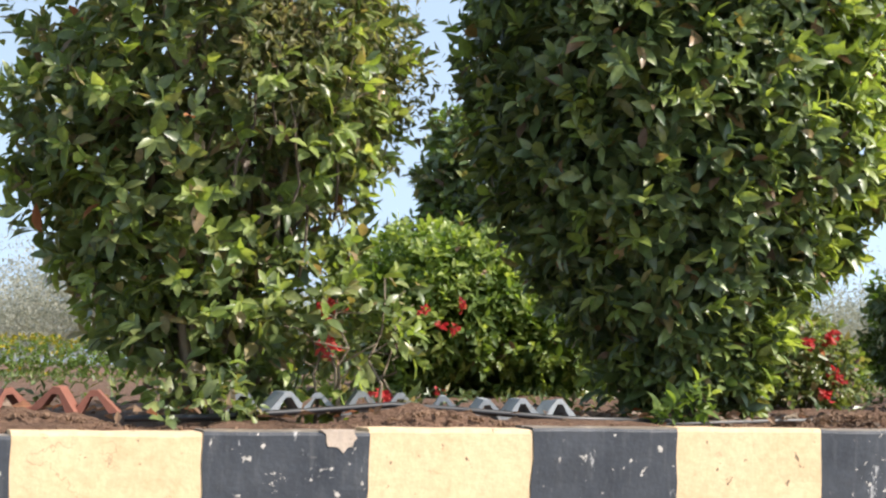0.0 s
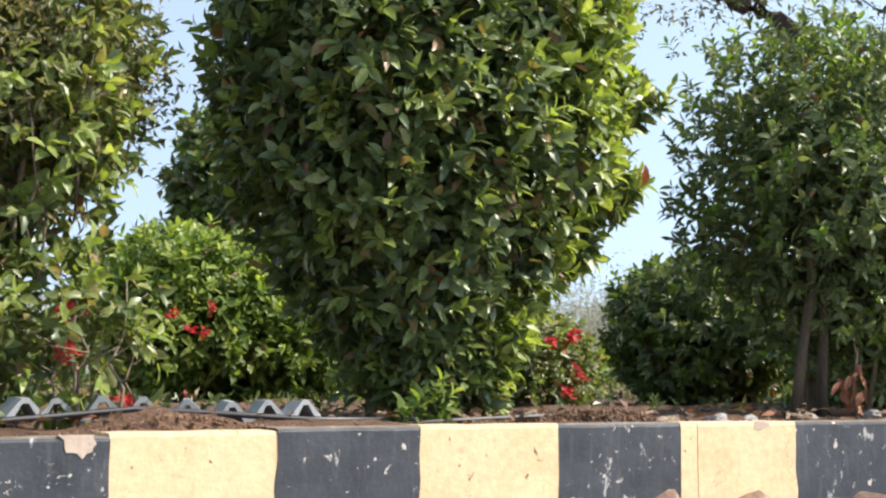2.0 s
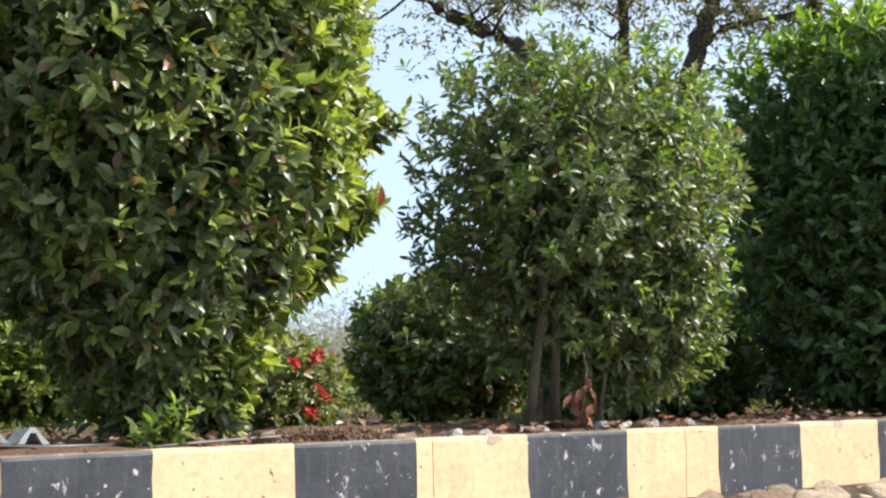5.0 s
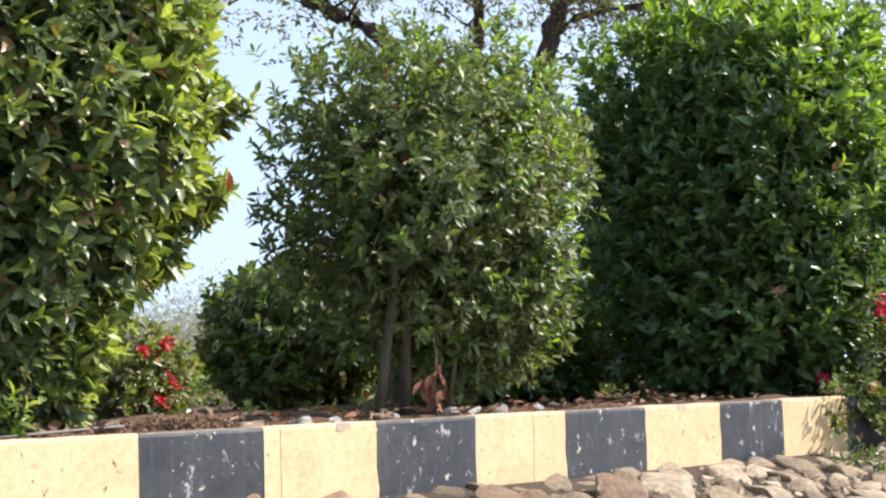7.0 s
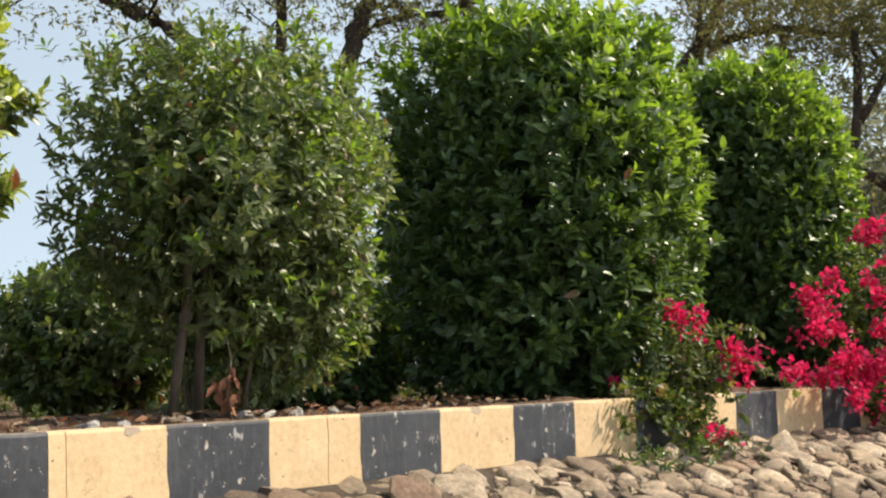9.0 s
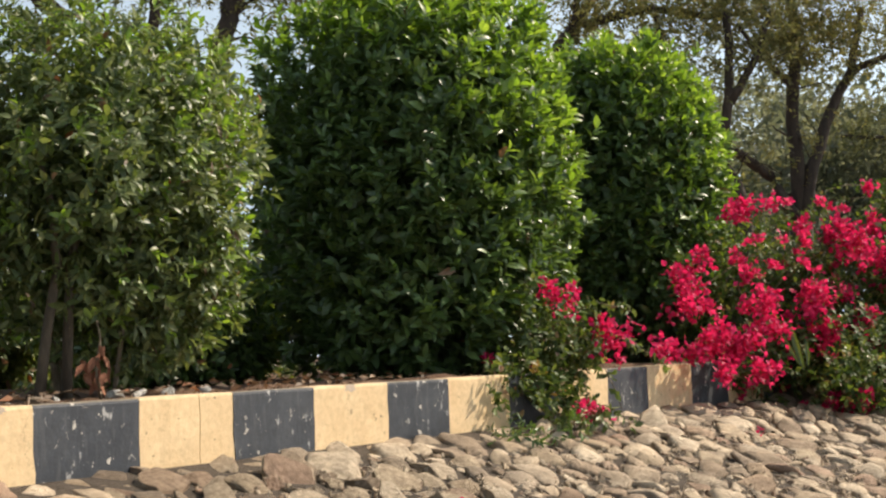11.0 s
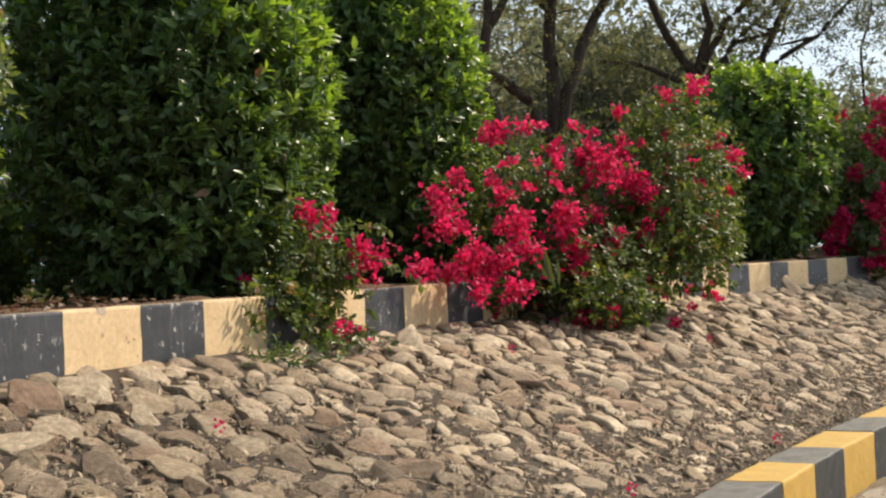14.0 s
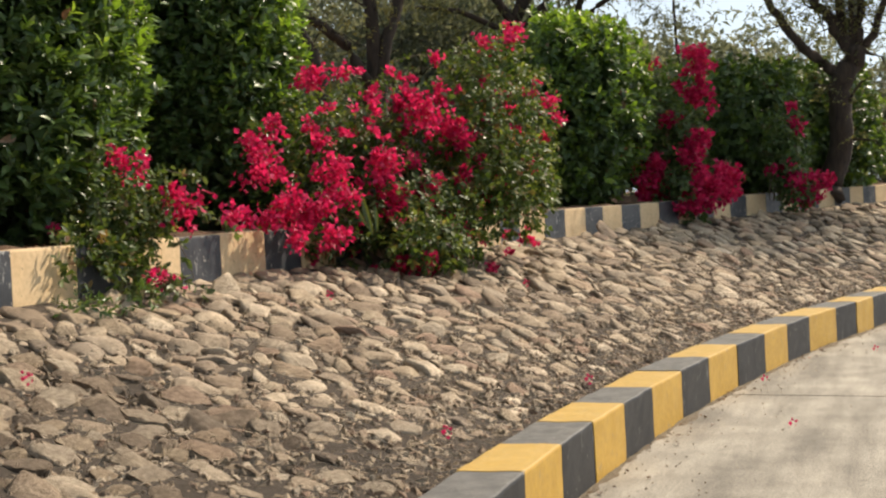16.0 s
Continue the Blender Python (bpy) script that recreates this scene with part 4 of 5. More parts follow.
def limbed_tree(name, label, at, limbs, seed, leaf, blobs=(), twigs=1500, per=8, length=0.085, reach=0.9, spread=0.22, bark=BARK):
    """A tree: limbs are (first radius, last radius, points); the first limb is the trunk. blobs: middle, half size,
    twigs of hanging foliage, seen or added unseen for shade.
    """
    rng, rnd = np.random.default_rng(seed), random.Random(seed)
    root = thing(name, label, "tree", at=at)
    tips, small = [], []
    for n, (r0, r1, pts) in enumerate(limbs):
        pts = [Vector(p) for p in pts]
        if n == 0:
            pts.insert(0, Vector((pts[0].x, pts[0].y, -0.1)))
        fine = []
        for i in range(len(pts) - 1):
            fine += [pts[i].lerp(pts[i + 1], k / 3) + Vector((rnd.uniform(-1, 1), rnd.uniform(-1, 1), 0)) * r1 * 0.5 for k in range(3)]
        fine.append(pts[-1])
        m = len(fine) - 1
        v, f = tube(fine, [r0 + (r1 - r0) * i / m for i in range(m + 1)], 9)
        piece("limb" if n else "trunk", mesh_of("limb", v, f, [bark], smooth=True), root)
        t, e = branchlets(rnd, fine, r1 * 0.32, 9 if n else 5, reach)
        small += t
        tips += e
    v, f = joined(small)
    tagged(piece("twig_mass", mesh_of("twig_mass", v, f, [bark], smooth=True), root), kind="stuff")
    leafy(rng, np.array(tips), spread, twigs, per, length, leaf, root)
    # the fixed last blob is unseen, added sunward to shade trunk and limbs
    for x, y, z, rx, rz, n in (*blobs, (2.0, -1.3, 6.4, 2.8, 1.1, 1500)):
        leafy(rng, np.array([(x, y, z)]), np.array([rx, rx, rz]) * 0.5, n, per, length, leaf, root, "hanging_shade_foliage")
    return root


def tree(name, label, at, height, spread, trunk_r, seed, leaf, twigs=900, per=8, length=0.12, forks=5, fork_at=0.3, lean=(0, 0), bark=BARK, depth=3):
    rng, rnd = np.random.default_rng(seed), random.Random(seed)
    root = thing(name, label, "tree", at=at)
    ends, limbs = [], []

    def grow(p, d, length_, r, level):
        n = 5
        pts, rad = [p], [r]
        for i in range(n):
            d = (d + Vector((rnd.uniform(-1, 1), rnd.uniform(-1, 1), rnd.uniform(-0.4, 0.6))) * 0.22).normalized()
            p = p + d * length_ / n
            pts.append(p)
            rad.append(r * (1 - 0.5 * (i + 1) / n))
        limbs.append(tube(pts, rad, 8 if level < 2 else 5))
        if level >= depth:
            ends.extend(pts[1:])
            return
        for _ in range(3 if level else forks):
            w = rnd.uniform(0, 2 * math.pi)
            side = Vector((math.cos(w), math.sin(w), rnd.uniform(-0.3, 0.7)))
            k = rnd.choice((2, 3, 4, 5)) if level else rnd.choice((3, 4, 5))
            grow(pts[k], (d * 0.6 + side * 0.8).normalized(), length_ * rnd.uniform(0.55, 0.85) * (spread if level == 0 else 1), rad[k] * rnd.uniform(0.5, 0.75), level + 1)

    grow(Vector((0, 0, -0.1)), Vector((lean[0], lean[1], 1)).normalized(), height * fork_at, trunk_r, 0)
    piece("trunk", mesh_of("trunk", *limbs[0], [bark], smooth=True), root)
    lv, lf = joined(limbs[1:])
    piece("branchwork", mesh_of("branchwork", lv, lf, [bark], smooth=True), root)
    leafy(rng, np.array([tuple(q) for q in ends]), np.array([0.07, 0.07, 0.06]) * height, twigs, per, length, leaf, root)
    return root


# fine grey-olive shoots and bare twigs between the large leaves of the dusty shrub
rng, rnd = np.random.default_rng(55), random.Random(55)
leafy(rng, np.array([(0.35, -0.25, 1.25), (0.55, -0.15, 1.5), (0.45, -0.2, 1.75), (0.2, -0.4, 1.6), (0.62, 0.0, 1.25), (0.66, 0.0, 1.4), (0.05, -0.5, 1.45), (0.45, -0.1, 1.95)]),
      np.array([0.10, 0.12, 0.17]), 900, 7, 0.044, LEAF_ACACIA, dusty_shrub, "fine_foliage")
for _ in range(16):
    a = Vector((rnd.uniform(-0.4, 0.5), rnd.uniform(-0.45, -0.2), rnd.uniform(0.5, 1.5)))
    pts = crooked(rnd, a, a + Vector((rnd.gauss(0.08, 0.12), rnd.uniform(-0.2, 0.05), rnd.uniform(0.35, 0.7))), 5, 0.03)
    piece("twig", mesh_of("twig", *tube(pts, [0.007, 0.006, 0.005, 0.004, 0.003, 0.002], 5), [STEM_BROWN], smooth=True), dusty_shrub)

THORN = "spreading thorn tree with dark forked limbs and thin foliage"
limbed_tree("acacia_tree", "thorn tree with twin dark trunks and yellowing foliage", (20.23, 6.71, 1.2),
            [(0.144, 0.072, [(0.0, 0.07, 1.18), (-0.02, 0.03, 1.99), (-0.07, 0.03, 2.96), (-0.08, -0.04, 3.93), (-0.13, -0.05, 5.07)]),
             (0.122, 0.050, [(0.05, 0.0, 0.9), (0.02, -0.04, 1.91), (0.05, -0.18, 2.63), (0.45, -0.40, 3.56), (0.76, -0.62, 4.08), (1.09, -0.70, 5.05)]),
             (0.095, 0.055, [(-0.04, 0.06, 1.9), (-0.60, 0.24, 2.49), (-1.16, 0.45, 2.77), (-1.75, 0.71, 3.00)]),
             (0.058, 0.022, [(0.76, -0.62, 4.08), (0.91, -1.39, 4.34), (0.93, -2.12, 4.42)]),
             (0.050, 0.022, [(-0.08, -0.03, 3.77), (-0.86, 0.16, 4.16), (-1.39, 0.29, 4.55)])],
            61, LEAF_YELLOWING, [(-0.3, -0.2, 4.5, 0.8, 0.6, 330), (-0.5, 0.1, 4.4, 0.8, 0.5, 150), (0.6, -0.5, 4.5, 0.7, 0.5, 160), (0.2, -0.3, 5.3, 1.6, 0.6, 500)], twigs=150)
limbed_tree("acacia_tree", THORN, (26.20, 5.97, 1.2),
            [(0.122, 0.050, [(-0.01, 0.15, 2.24), (-0.04, 0.09, 3.44), (-0.28, 0.51, 4.16), (-0.49, 0.82, 5.07), (-0.55, 0.87, 5.88)]),
             (0.094, 0.036, [(-0.04, 0.09, 3.3), (0.07, -0.22, 4.33), (-0.04, -0.07, 4.94), (-0.19, 0.15, 5.85)]),
             (0.079, 0.029, [(-0.01, -0.01, 3.5), (0.20, -0.49, 4.42), (0.46, -1.06, 4.90), (0.62, -1.44, 5.49)]),
             (0.065, 0.029, [(-0.04, 0.10, 3.1), (0.30, -0.65, 4.01), (0.65, -1.38, 4.19)]),
             (0.065, 0.029, [(-0.04, 0.09, 3.2), (-0.49, 0.98, 3.67), (-0.85, 1.70, 3.75)])], 62, LEAF_ACACIA, [(0, 0, 5.8, 2.0, 0.7, 420), (0.4, -1.2, 4.9, 1.1, 0.6, 260)], twigs=480, reach=1.2)
limbed_tree("acacia_tree", THORN, (17.89, 6.85, 1.2),
            [(0.122, 0.050, [(0.13, -0.19, 1.25), (0.06, -0.13, 2.06), (-0.06, 0.07, 2.55), (-0.03, -0.07, 3.38), (-0.08, -0.09, 4.48)]),
             (0.072, 0.029, [(-0.06, 0.06, 2.4), (-0.21, 0.29, 3.32), (-0.43, 0.65, 4.07), (-0.51, 0.75, 4.66)]),
             (0.065, 0.029, [(-0.03, -0.07, 3.3), (0.10, -0.39, 3.81), (0.18, -0.62, 4.46)])], 63, LEAF_ACACIA, [(-0.3, 0.3, 4.9, 1.5, 0.6, 600)], twigs=380)
limbed_tree("acacia_tree", THORN, (10.6, 9.4, 1.2),
            [(0.125, 0.075, [(0.00, 0.00, 0.30), (0.08, -0.04, 1.80), (0.19, -0.14, 3.30), (0.26, -0.23, 3.69), (0.34, -0.32, 3.97), (0.45, -0.40, 4.70)]),
             (0.095, 0.065, [(0.02, 0.00, 2.00), (-0.50, 0.60, 3.20), (-1.03, 1.09, 3.73), (-1.34, 1.37, 3.92), (-1.60, 1.59, 4.10), (-2.00, 1.90, 4.55)]),
             (0.065, 0.045, [(-0.05, 0.10, 2.20), (-0.25, 0.34, 3.45), (-0.23, 0.32, 3.74), (-0.23, 0.32, 4.02), (-0.30, 0.40, 4.70)]),
             (0.045, 0.030, [(0.24, -0.18, 3.55), (0.41, -0.38, 3.77), (0.64, -0.66, 3.84), (0.84, -0.92, 3.85), (0.99, -1.12, 3.95)]),
             (0.035, 0.022, [(0.64, -0.66, 3.84), (0.59, -0.59, 3.89), (0.52, -0.51, 4.01), (0.49, -0.48, 4.25)]),
             (0.060, 0.040, [(0.99, -1.12, 3.78), (0.96, -1.08, 3.96), (0.95, -1.06, 4.19)]),
             (0.016, 0.006, [(-1.73, 1.70, 4.36), (-1.94, 1.86, 4.12), (-2.17, 2.02, 3.93), (-2.33, 2.14, 3.76), (-2.47, 2.24, 3.60)])], 64, LEAF_ACACIA,
            [(-0.6, 0.4, 4.6, 1.9, 0.6, 900), (0.6, -0.6, 4.6, 1.6, 0.5, 700), (-1.2, 0.9, 4.3, 0.8, 0.3, 260)], twigs=900, length=0.07)
limbed_tree("acacia_tree", THORN, (17.91, 9.15, 1.2),
            [(0.144, 0.065, [(0.02, 0.41, 1.33), (-0.07, 0.21, 3.64), (-0.07, 0.09, 4.40), (0.11, -0.22, 4.82), (0.22, -0.45, 5.46)]),
             (0.072, 0.029, [(0.12, -0.21, 4.7), (0.66, -0.97, 4.90), (1.21, -1.71, 4.76), (1.66, -2.34, 4.86)]),
             (0.065, 0.029, [(0.0, -0.1, 4.5), (0.04, -0.20, 5.47)])], 65, LEAF_YELLOWING, [(0.5, -0.8, 5.0, 2.2, 0.8, 450)], twigs=480)
limbed_tree("acacia_tree", "thorn tree with a stout trunk and many dark bare limbs", (26.0, 0.45, 1.2),
            [(0.215, 0.185, [(0.01, 0.05, 0.07), (0.01, -0.07, 0.89), (0.01, -0.17, 1.57), (0.02, -0.33, 2.14), (0.02, -0.47, 2.47)]),
             (0.110, 0.060, [(0.01, -0.24, 1.95), (0.01, 0.03, 2.18), (-0.00, 0.30, 2.41), (-0.01, 0.62, 2.79), (-0.03, 0.91, 3.26), (-0.04, 1.09, 3.71)]),
             (0.120, 0.080, [(0.02, -0.37, 2.28), (0.01, -0.23, 2.68), (0.01, 0.04, 3.09), (0.00, 0.22, 3.34), (-0.00, 0.39, 3.75)]),
             (0.090, 0.060, [(0.02, -0.40, 2.37), (0.01, -0.23, 2.82), (0.01, -0.20, 3.31), (0.01, -0.20, 3.69)]),
             (0.090, 0.060, [(0.02, -0.47, 2.47), (0.02, -0.51, 2.90), (0.02, -0.58, 3.28), (0.02, -0.68, 3.65)]),
             (0.085, 0.050, [(0.02, -0.50, 2.42), (0.02, -0.76, 2.68), (0.02, -0.90, 3.06), (0.02, -1.04, 3.43)]),
             # last three blobs: unseen, added sunward to shade the bank and far kerb
             (0.075, 0.050, [(0.02, -0.45, 2.42), (0.02, -0.38, 2.91), (0.02, -0.42, 3.48)])], 66, LEAF_ACACIA, [(0, 0.3, 4.4, 2.0, 0.6, 300), (0.9, -2.4, 4.9, 2.6, 0.9, 3000), (-1.4, -1.7, 5.2, 2.2, 0.8, 2400), (-3.4, -1.5, 5.3, 2.0, 0.7, 2000)], twigs=500)
limbed_tree("acacia_tree", "thorn tree with slanting dark limbs and ragged thin foliage", (27.69, 5.11, 1.2),
            [(0.100, 0.048, [(0.0, 0.0, -0.1), (0.0, 0.02, 1.0), (0.00, -0.01, 3.83), (0.04, -0.23, 4.32), (0.10, -0.52, 4.89), (0.12, -0.68, 5.43)]),
             (0.062, 0.030, [(0.0, 0.0, 0.9), (0.03, -0.15, 3.59), (0.06, -0.34, 3.80), (0.12, -0.65, 3.98), (0.18, -1.01, 4.16), (0.23, -1.33, 4.50), (0.26, -1.61, 4.75), (0.30, -1.93, 5.22)]),
             (0.038, 0.018, [(0.0, 0.0, 0.6), (0.9, -1.2, 1.6), (1.29, -1.73, 2.49), (1.28, -1.67, 3.29), (1.28, -1.66, 4.00), (1.30, -1.87, 4.64), (1.31, -1.93, 5.10)]),
             (0.058, 0.030, [(0.0, 0.0, 0.8), (-0.14, 0.68, 3.83), (-0.10, 0.49, 4.19), (-0.02, 0.12, 4.49), (0.05, -0.25, 4.82), (0.10, -0.53, 5.17)]),
             (0.030, 0.012, [(0.04, -0.23, 4.32), (-0.05, 0.25, 4.54), (-0.09, 0.46, 4.88)]),
             (0.030, 0.012, [(0.18, -1.01, 4.16), (0.06, -0.30, 4.04), (0.09, -0.51, 4.62), (0.13, -0.69, 4.88)])], 67, LEAF_WOOD,
            [(-0.02, 0.11, 4.76, 0.5, 0.3, 39), (0.15, -0.86, 4.63, 0.6, 0.3, 63), (0.23, -1.37, 4.22, 0.5, 0.3, 50), (0.32, -2.11, 4.34, 0.6, 0.5, 109), (0.25, -1.51, 3.48, 0.45, 0.22, 29), (-0.01, 0.05, 4.11, 0.35, 0.25, 29), (0.19, -1.09, 3.81, 0.35, 0.2, 16), (0.11, -0.58, 4.34, 0.4, 0.25, 21), (0.30, -1.89, 3.27, 0.3, 0.25, 21), (0.23, -1.39, 4.72, 0.9, 0.25, 71), (0.33, -2.17, 4.88, 0.8, 0.4, 84)], twigs=110, length=0.09)
# the wood behind
WOOD_LABEL = "grey-green tree of the wood behind the garden"
for i, (x, y, h) in enumerate([(24, 11, 9.5), (30, 8.5, 9.5), (34, 4.8, 8.5), (30, 13, 12), (39, 9.5, 10), (21, 15, 9), (42, 13, 14), (34, 10.5, 12), (27, 9.5, 9.2)]):
    tree("tree", WOOD_LABEL, (x, y, BED), h, 1.15, 0.17, 70 + i, LEAF_WOOD, twigs=680, length=0.24, fork_at=0.24, forks=6)
# thicket under the wood
for i, (x, y, r, h) in enumerate([(23.5, 8.5, 1.6, 1.1), (27.5, 6.6, 1.8, 1.2), (31, 3.0, 2.0, 1.5), (35, 6, 2.5, 1.6), (26, 11.5, 2.0, 1.2), (21, 11.5, 1.8, 1.0), (36, -1.5, 2.2, 1.3), (33, -4.2, 1.6, 1.3), (17.5, 13, 1.6, 1.0), (41, 1.5, 3.0, 2.0)]):
    shrub("bush", "dull grey-green scrub under the trees", (x, y, BED), [(0, 0, h * 1.05, r, r, h * 1.2, 1.0)], 1100, 6, 0.19, 0.6, LEAF_WOOD, LEAF_WOOD, 140 + i, lump=0.3, stems=3, category="bush", slim=True, fill=0.2)
# far line of trees, too many to count
rng = np.random.default_rng(90)
o, s = [], []
for i in range(105):
    w = radians(rng.uniform(0, 50))
    d = rng.uniform(62, 85)
    h = rng.uniform(2.6, 5.6) + 1.8 * noise.noise(Vector((math.degrees(w) * 0.13, 0, 0)))
    c = np.array([math.sin(w) * d, math.cos(w) * d, BED + h * 0.5])
    o.append(c + rng.normal(size=(1500, 3)) * np.array([1.2, 1.2, h * 0.27]))
o = np.concatenate(o)
# no haze in the air; the pale leaf colour stands in for it
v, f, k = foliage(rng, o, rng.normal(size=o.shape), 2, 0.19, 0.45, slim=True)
tagged(new("far_trees", mesh_of("far_trees", v, f, [LEAF_FAR_HAZED])), "hazy grey-green line of trees far across the land", "trees", kind="stuff")

# ---------------------------------------------------------------- stones on the bank
def stone_variants(n, material, segments=2, cuts=9):
    """Rough quarry stones: a slab cut by tilted planes, its edges worn."""
    out = []
    for i in range(n):
        rnd = random.Random(100 + i)
        bm = bmesh.new()
        bmesh.ops.create_cube(bm, size=1.0)
        bmesh.ops.scale(bm, vec=(0.98, 0.80, 0.40), verts=bm.verts)
        planes = [(Vector((math.cos(w), math.sin(w), rnd.uniform(-0.2, 0.35))).normalized(), rnd.uniform(0.27, 0.42)) for w in (rnd.uniform(0, 6.28) for _ in range(cuts))]
        planes += [(Vector((rnd.gauss(0, 0.25), rnd.gauss(0, 0.25), 1)).normalized(), rnd.uniform(0.09, 0.135)) for _ in range(2)]
        planes += [(Vector((math.cos(w), math.sin(w), rnd.uniform(0.9, 1.6))).normalized(), rnd.uniform(0.20, 0.26)) for w in (rnd.uniform(0, 6.28) for _ in range(2))]
        for no, h in planes:
            bmesh.ops.bisect_plane(bm, geom=bm.verts[:] + bm.edges[:] + bm.faces[:], plane_co=no * h, plane_no=no, clear_outer=True)
            rim = [e for e in bm.edges if e.is_boundary]
            if rim:
                bmesh.ops.contextual_create(bm, geom=rim)
        bmesh.ops.remove_doubles(bm, verts=bm.verts, dist=0.02)
        bmesh.ops.recalc_face_normals(bm, faces=bm.faces)
        if segments:
            bmesh.ops.triangulate(bm, faces=bm.faces[:])
            for _ in range(segments):
                bmesh.ops.subdivide_edges(bm, edges=[e for e in bm.edges if e.calc_length() > 0.11], cuts=1, use_grid_fill=True)
                bmesh.ops.triangulate(bm, faces=[f for f in bm.faces if len(f.verts) > 4])
            for _ in range(2):
                bmesh.ops.smooth_vert(bm, verts=bm.verts[:], factor=0.27, use_axis_x=True, use_axis_y=True, use_axis_z=True)
        for v in bm.verts:
            v.co *= 1.03 + 0.08 * noise.noise(v.co * 4 + Vector((i * 7.3, 0, 0))) + 0.07 * noise.noise(v.co * 11 + Vector((i * 3.3, 0, 0)))
        bmesh.ops.triangulate(bm, faces=[f for f in bm.faces if len(f.verts) > 4])
        me = bpy.data.meshes.new("stone")
        bm.to_mesh(me)
        bm.free()
        me.materials.append(material)
        me.polygons.foreach_set("use_smooth", np.full(len(me.polygons), segments > 0))
        me.set_sharp_from_angle(angle=radians(25))
        out.append(me)
    return out


STONES = stone_variants(24, STONE, 2, 7)
FAR_STONES = stone_variants(24, STONE, 1, 7)
rnd = random.Random(77)
BANK_WIDE = 3.0


def bedded_stones(rnd):
    """Stones set side by side with gaps, the large ones first: place along the bank, share down the slope, size."""
    cells, out = collections.defaultdict(list), []
    for k, tries in ((1.35, 700), (1.15, 1500), (1.0, 3200), (0.86, 6500), (0.72, 12000), (0.58, 17000), (0.44, 20000), (0.32, 20000)):
        for _ in range(tries):
            x, u = rnd.uniform(-6.0, 27), rnd.uniform(0.01, 0.97)
            bare = max(0.0, u - 0.72) * 2.6 + (0.55 if noise.noise(Vector((x * 0.9, u * 3.0, 5.0))) > 0.34 else 0.0)
            if k > 0.5 and rnd.random() < bare:
                continue
            size = (1 + 0.15 * min(1, max(0, (x - 8.5) / 6))) * (0.19 - 0.045 * u) * k * rnd.uniform(0.93, 1.07)
            a, b, r = x, u * BANK_WIDE / 1.35, size * 0.43
            i, j = int(a // 0.25), int(b // 0.25)
            if all((a - q[0]) ** 2 + (b - q[1]) ** 2 > (0.95 * (r + q[2])) ** 2 for di in (-1, 0, 1) for dj in (-1, 0, 1) for q in cells[i + di, j + dj]):
                cells[i, j].append((a, b, r))
                out.append((x, u, size))
    return sorted(out)


spots = bedded_stones(rnd)
near, far_v, far_f = 0, [], []


def bank_point(x, u):
    yu, yr = upper(x) + 0.0, road_y(x) + 0.33
    return Vector((x, yu + (yr - yu) * u, kerb_top(x) - Z_KERB + Z_FOOT - 0.02 + (Z_ROADKERB - 0.05 - Z_FOOT) * (max(u, 0) ** 1.05)))


proto = [(np.array([v.co[:] for v in m.vertices]), [tuple(p.vertices) for p in m.polygons]) for m in FAR_STONES]
for x, u, size in spots:
    p = bank_point(x, u)
    m = Matrix.Translation(p + Vector((0, 0, size * 0.07 - 0.04 * max(0.0, 1 - u / 0.12)))) @ Euler((radians(rnd.gauss(-8, 7)), radians(rnd.gauss(-25, 9)), radians(rnd.gauss(88, 15)))).to_matrix().to_4x4() \
        @ Matrix.Diagonal((size * rnd.uniform(1.15, 1.65), size * rnd.uniform(0.9, 1.15), size * rnd.uniform(0.6, 0.9), 1))
    k = rnd.randrange(len(STONES))
    if near < 300 and 4.3 < x < 7.2:
        piece("stone", STONES[k], embankment, m=m)
        near += 1
    else:
        v, f = proto[k]
        a = np.array(m)
        o = len(far_v)
        far_v.extend((v @ a[:3, :3].T + a[:3, 3]).tolist())
        far_f.extend([tuple(i + o for i in q) for q in f])
stones_mesh = mesh_of("stones", far_v, far_f, [STONE], smooth=True)
tagged(piece("stones", stones_mesh, embankment, "rough tan stones bedded in the slope"), kind="stuff")

# gravel between the stones and along the road kerb
rng = np.random.default_rng(200)
gv, gf = [], []
chip = stone_variants(4, STONE, 0, 4)
chips = [(np.array([v.co[:] for v in m.vertices]), [tuple(p.vertices) for p in m.polygons]) for m in chip]
for _ in range(28500):
    x, u = float(rng.uniform(-6.0, 17)), float(rng.uniform(0.02, 1.0) ** 0.55)
    p = bank_point(x, u)
    size = float(rng.uniform(0.012, 0.05)) * (1.3 if u > 0.75 else 1.0)
    v, f = chips[int(rng.integers(0, 4))]
    m = np.array(Euler(rng.uniform(0, 6.28, 3).tolist()).to_matrix()) * size
    o = len(gv)
    gv.extend((v @ m.T + np.array(p) + (0, 0, 0.006)).tolist())
    gf.extend([tuple(i + o for i in q) for q in f])
tagged(piece("gravel", mesh_of("gravel", gv, gf, [STONE]), embankment, "fine gravel and grit between the stones"), kind="stuff")
# grit and crumbs swept against the kerb on the road
gv, gf = [], []
for _ in range(300):
    x = float(rng.uniform(4.5, 16))
    off = float(abs(rng.normal(0, 0.35))) + 0.01
    if off > 2.5:
        continue
    size = float(rng.uniform(0.005, 0.014))
    v, f = chips[int(rng.integers(0, 4))]
    m = np.array(Euler(rng.uniform(0, 6.28, 3).tolist()).to_matrix()) * size
    o = len(gv)
    gv.extend((v @ m.T + np.array((x, road_y(x) - off, 0.003))).tolist())
    gf.extend([tuple(i + o for i in q) for q in f])
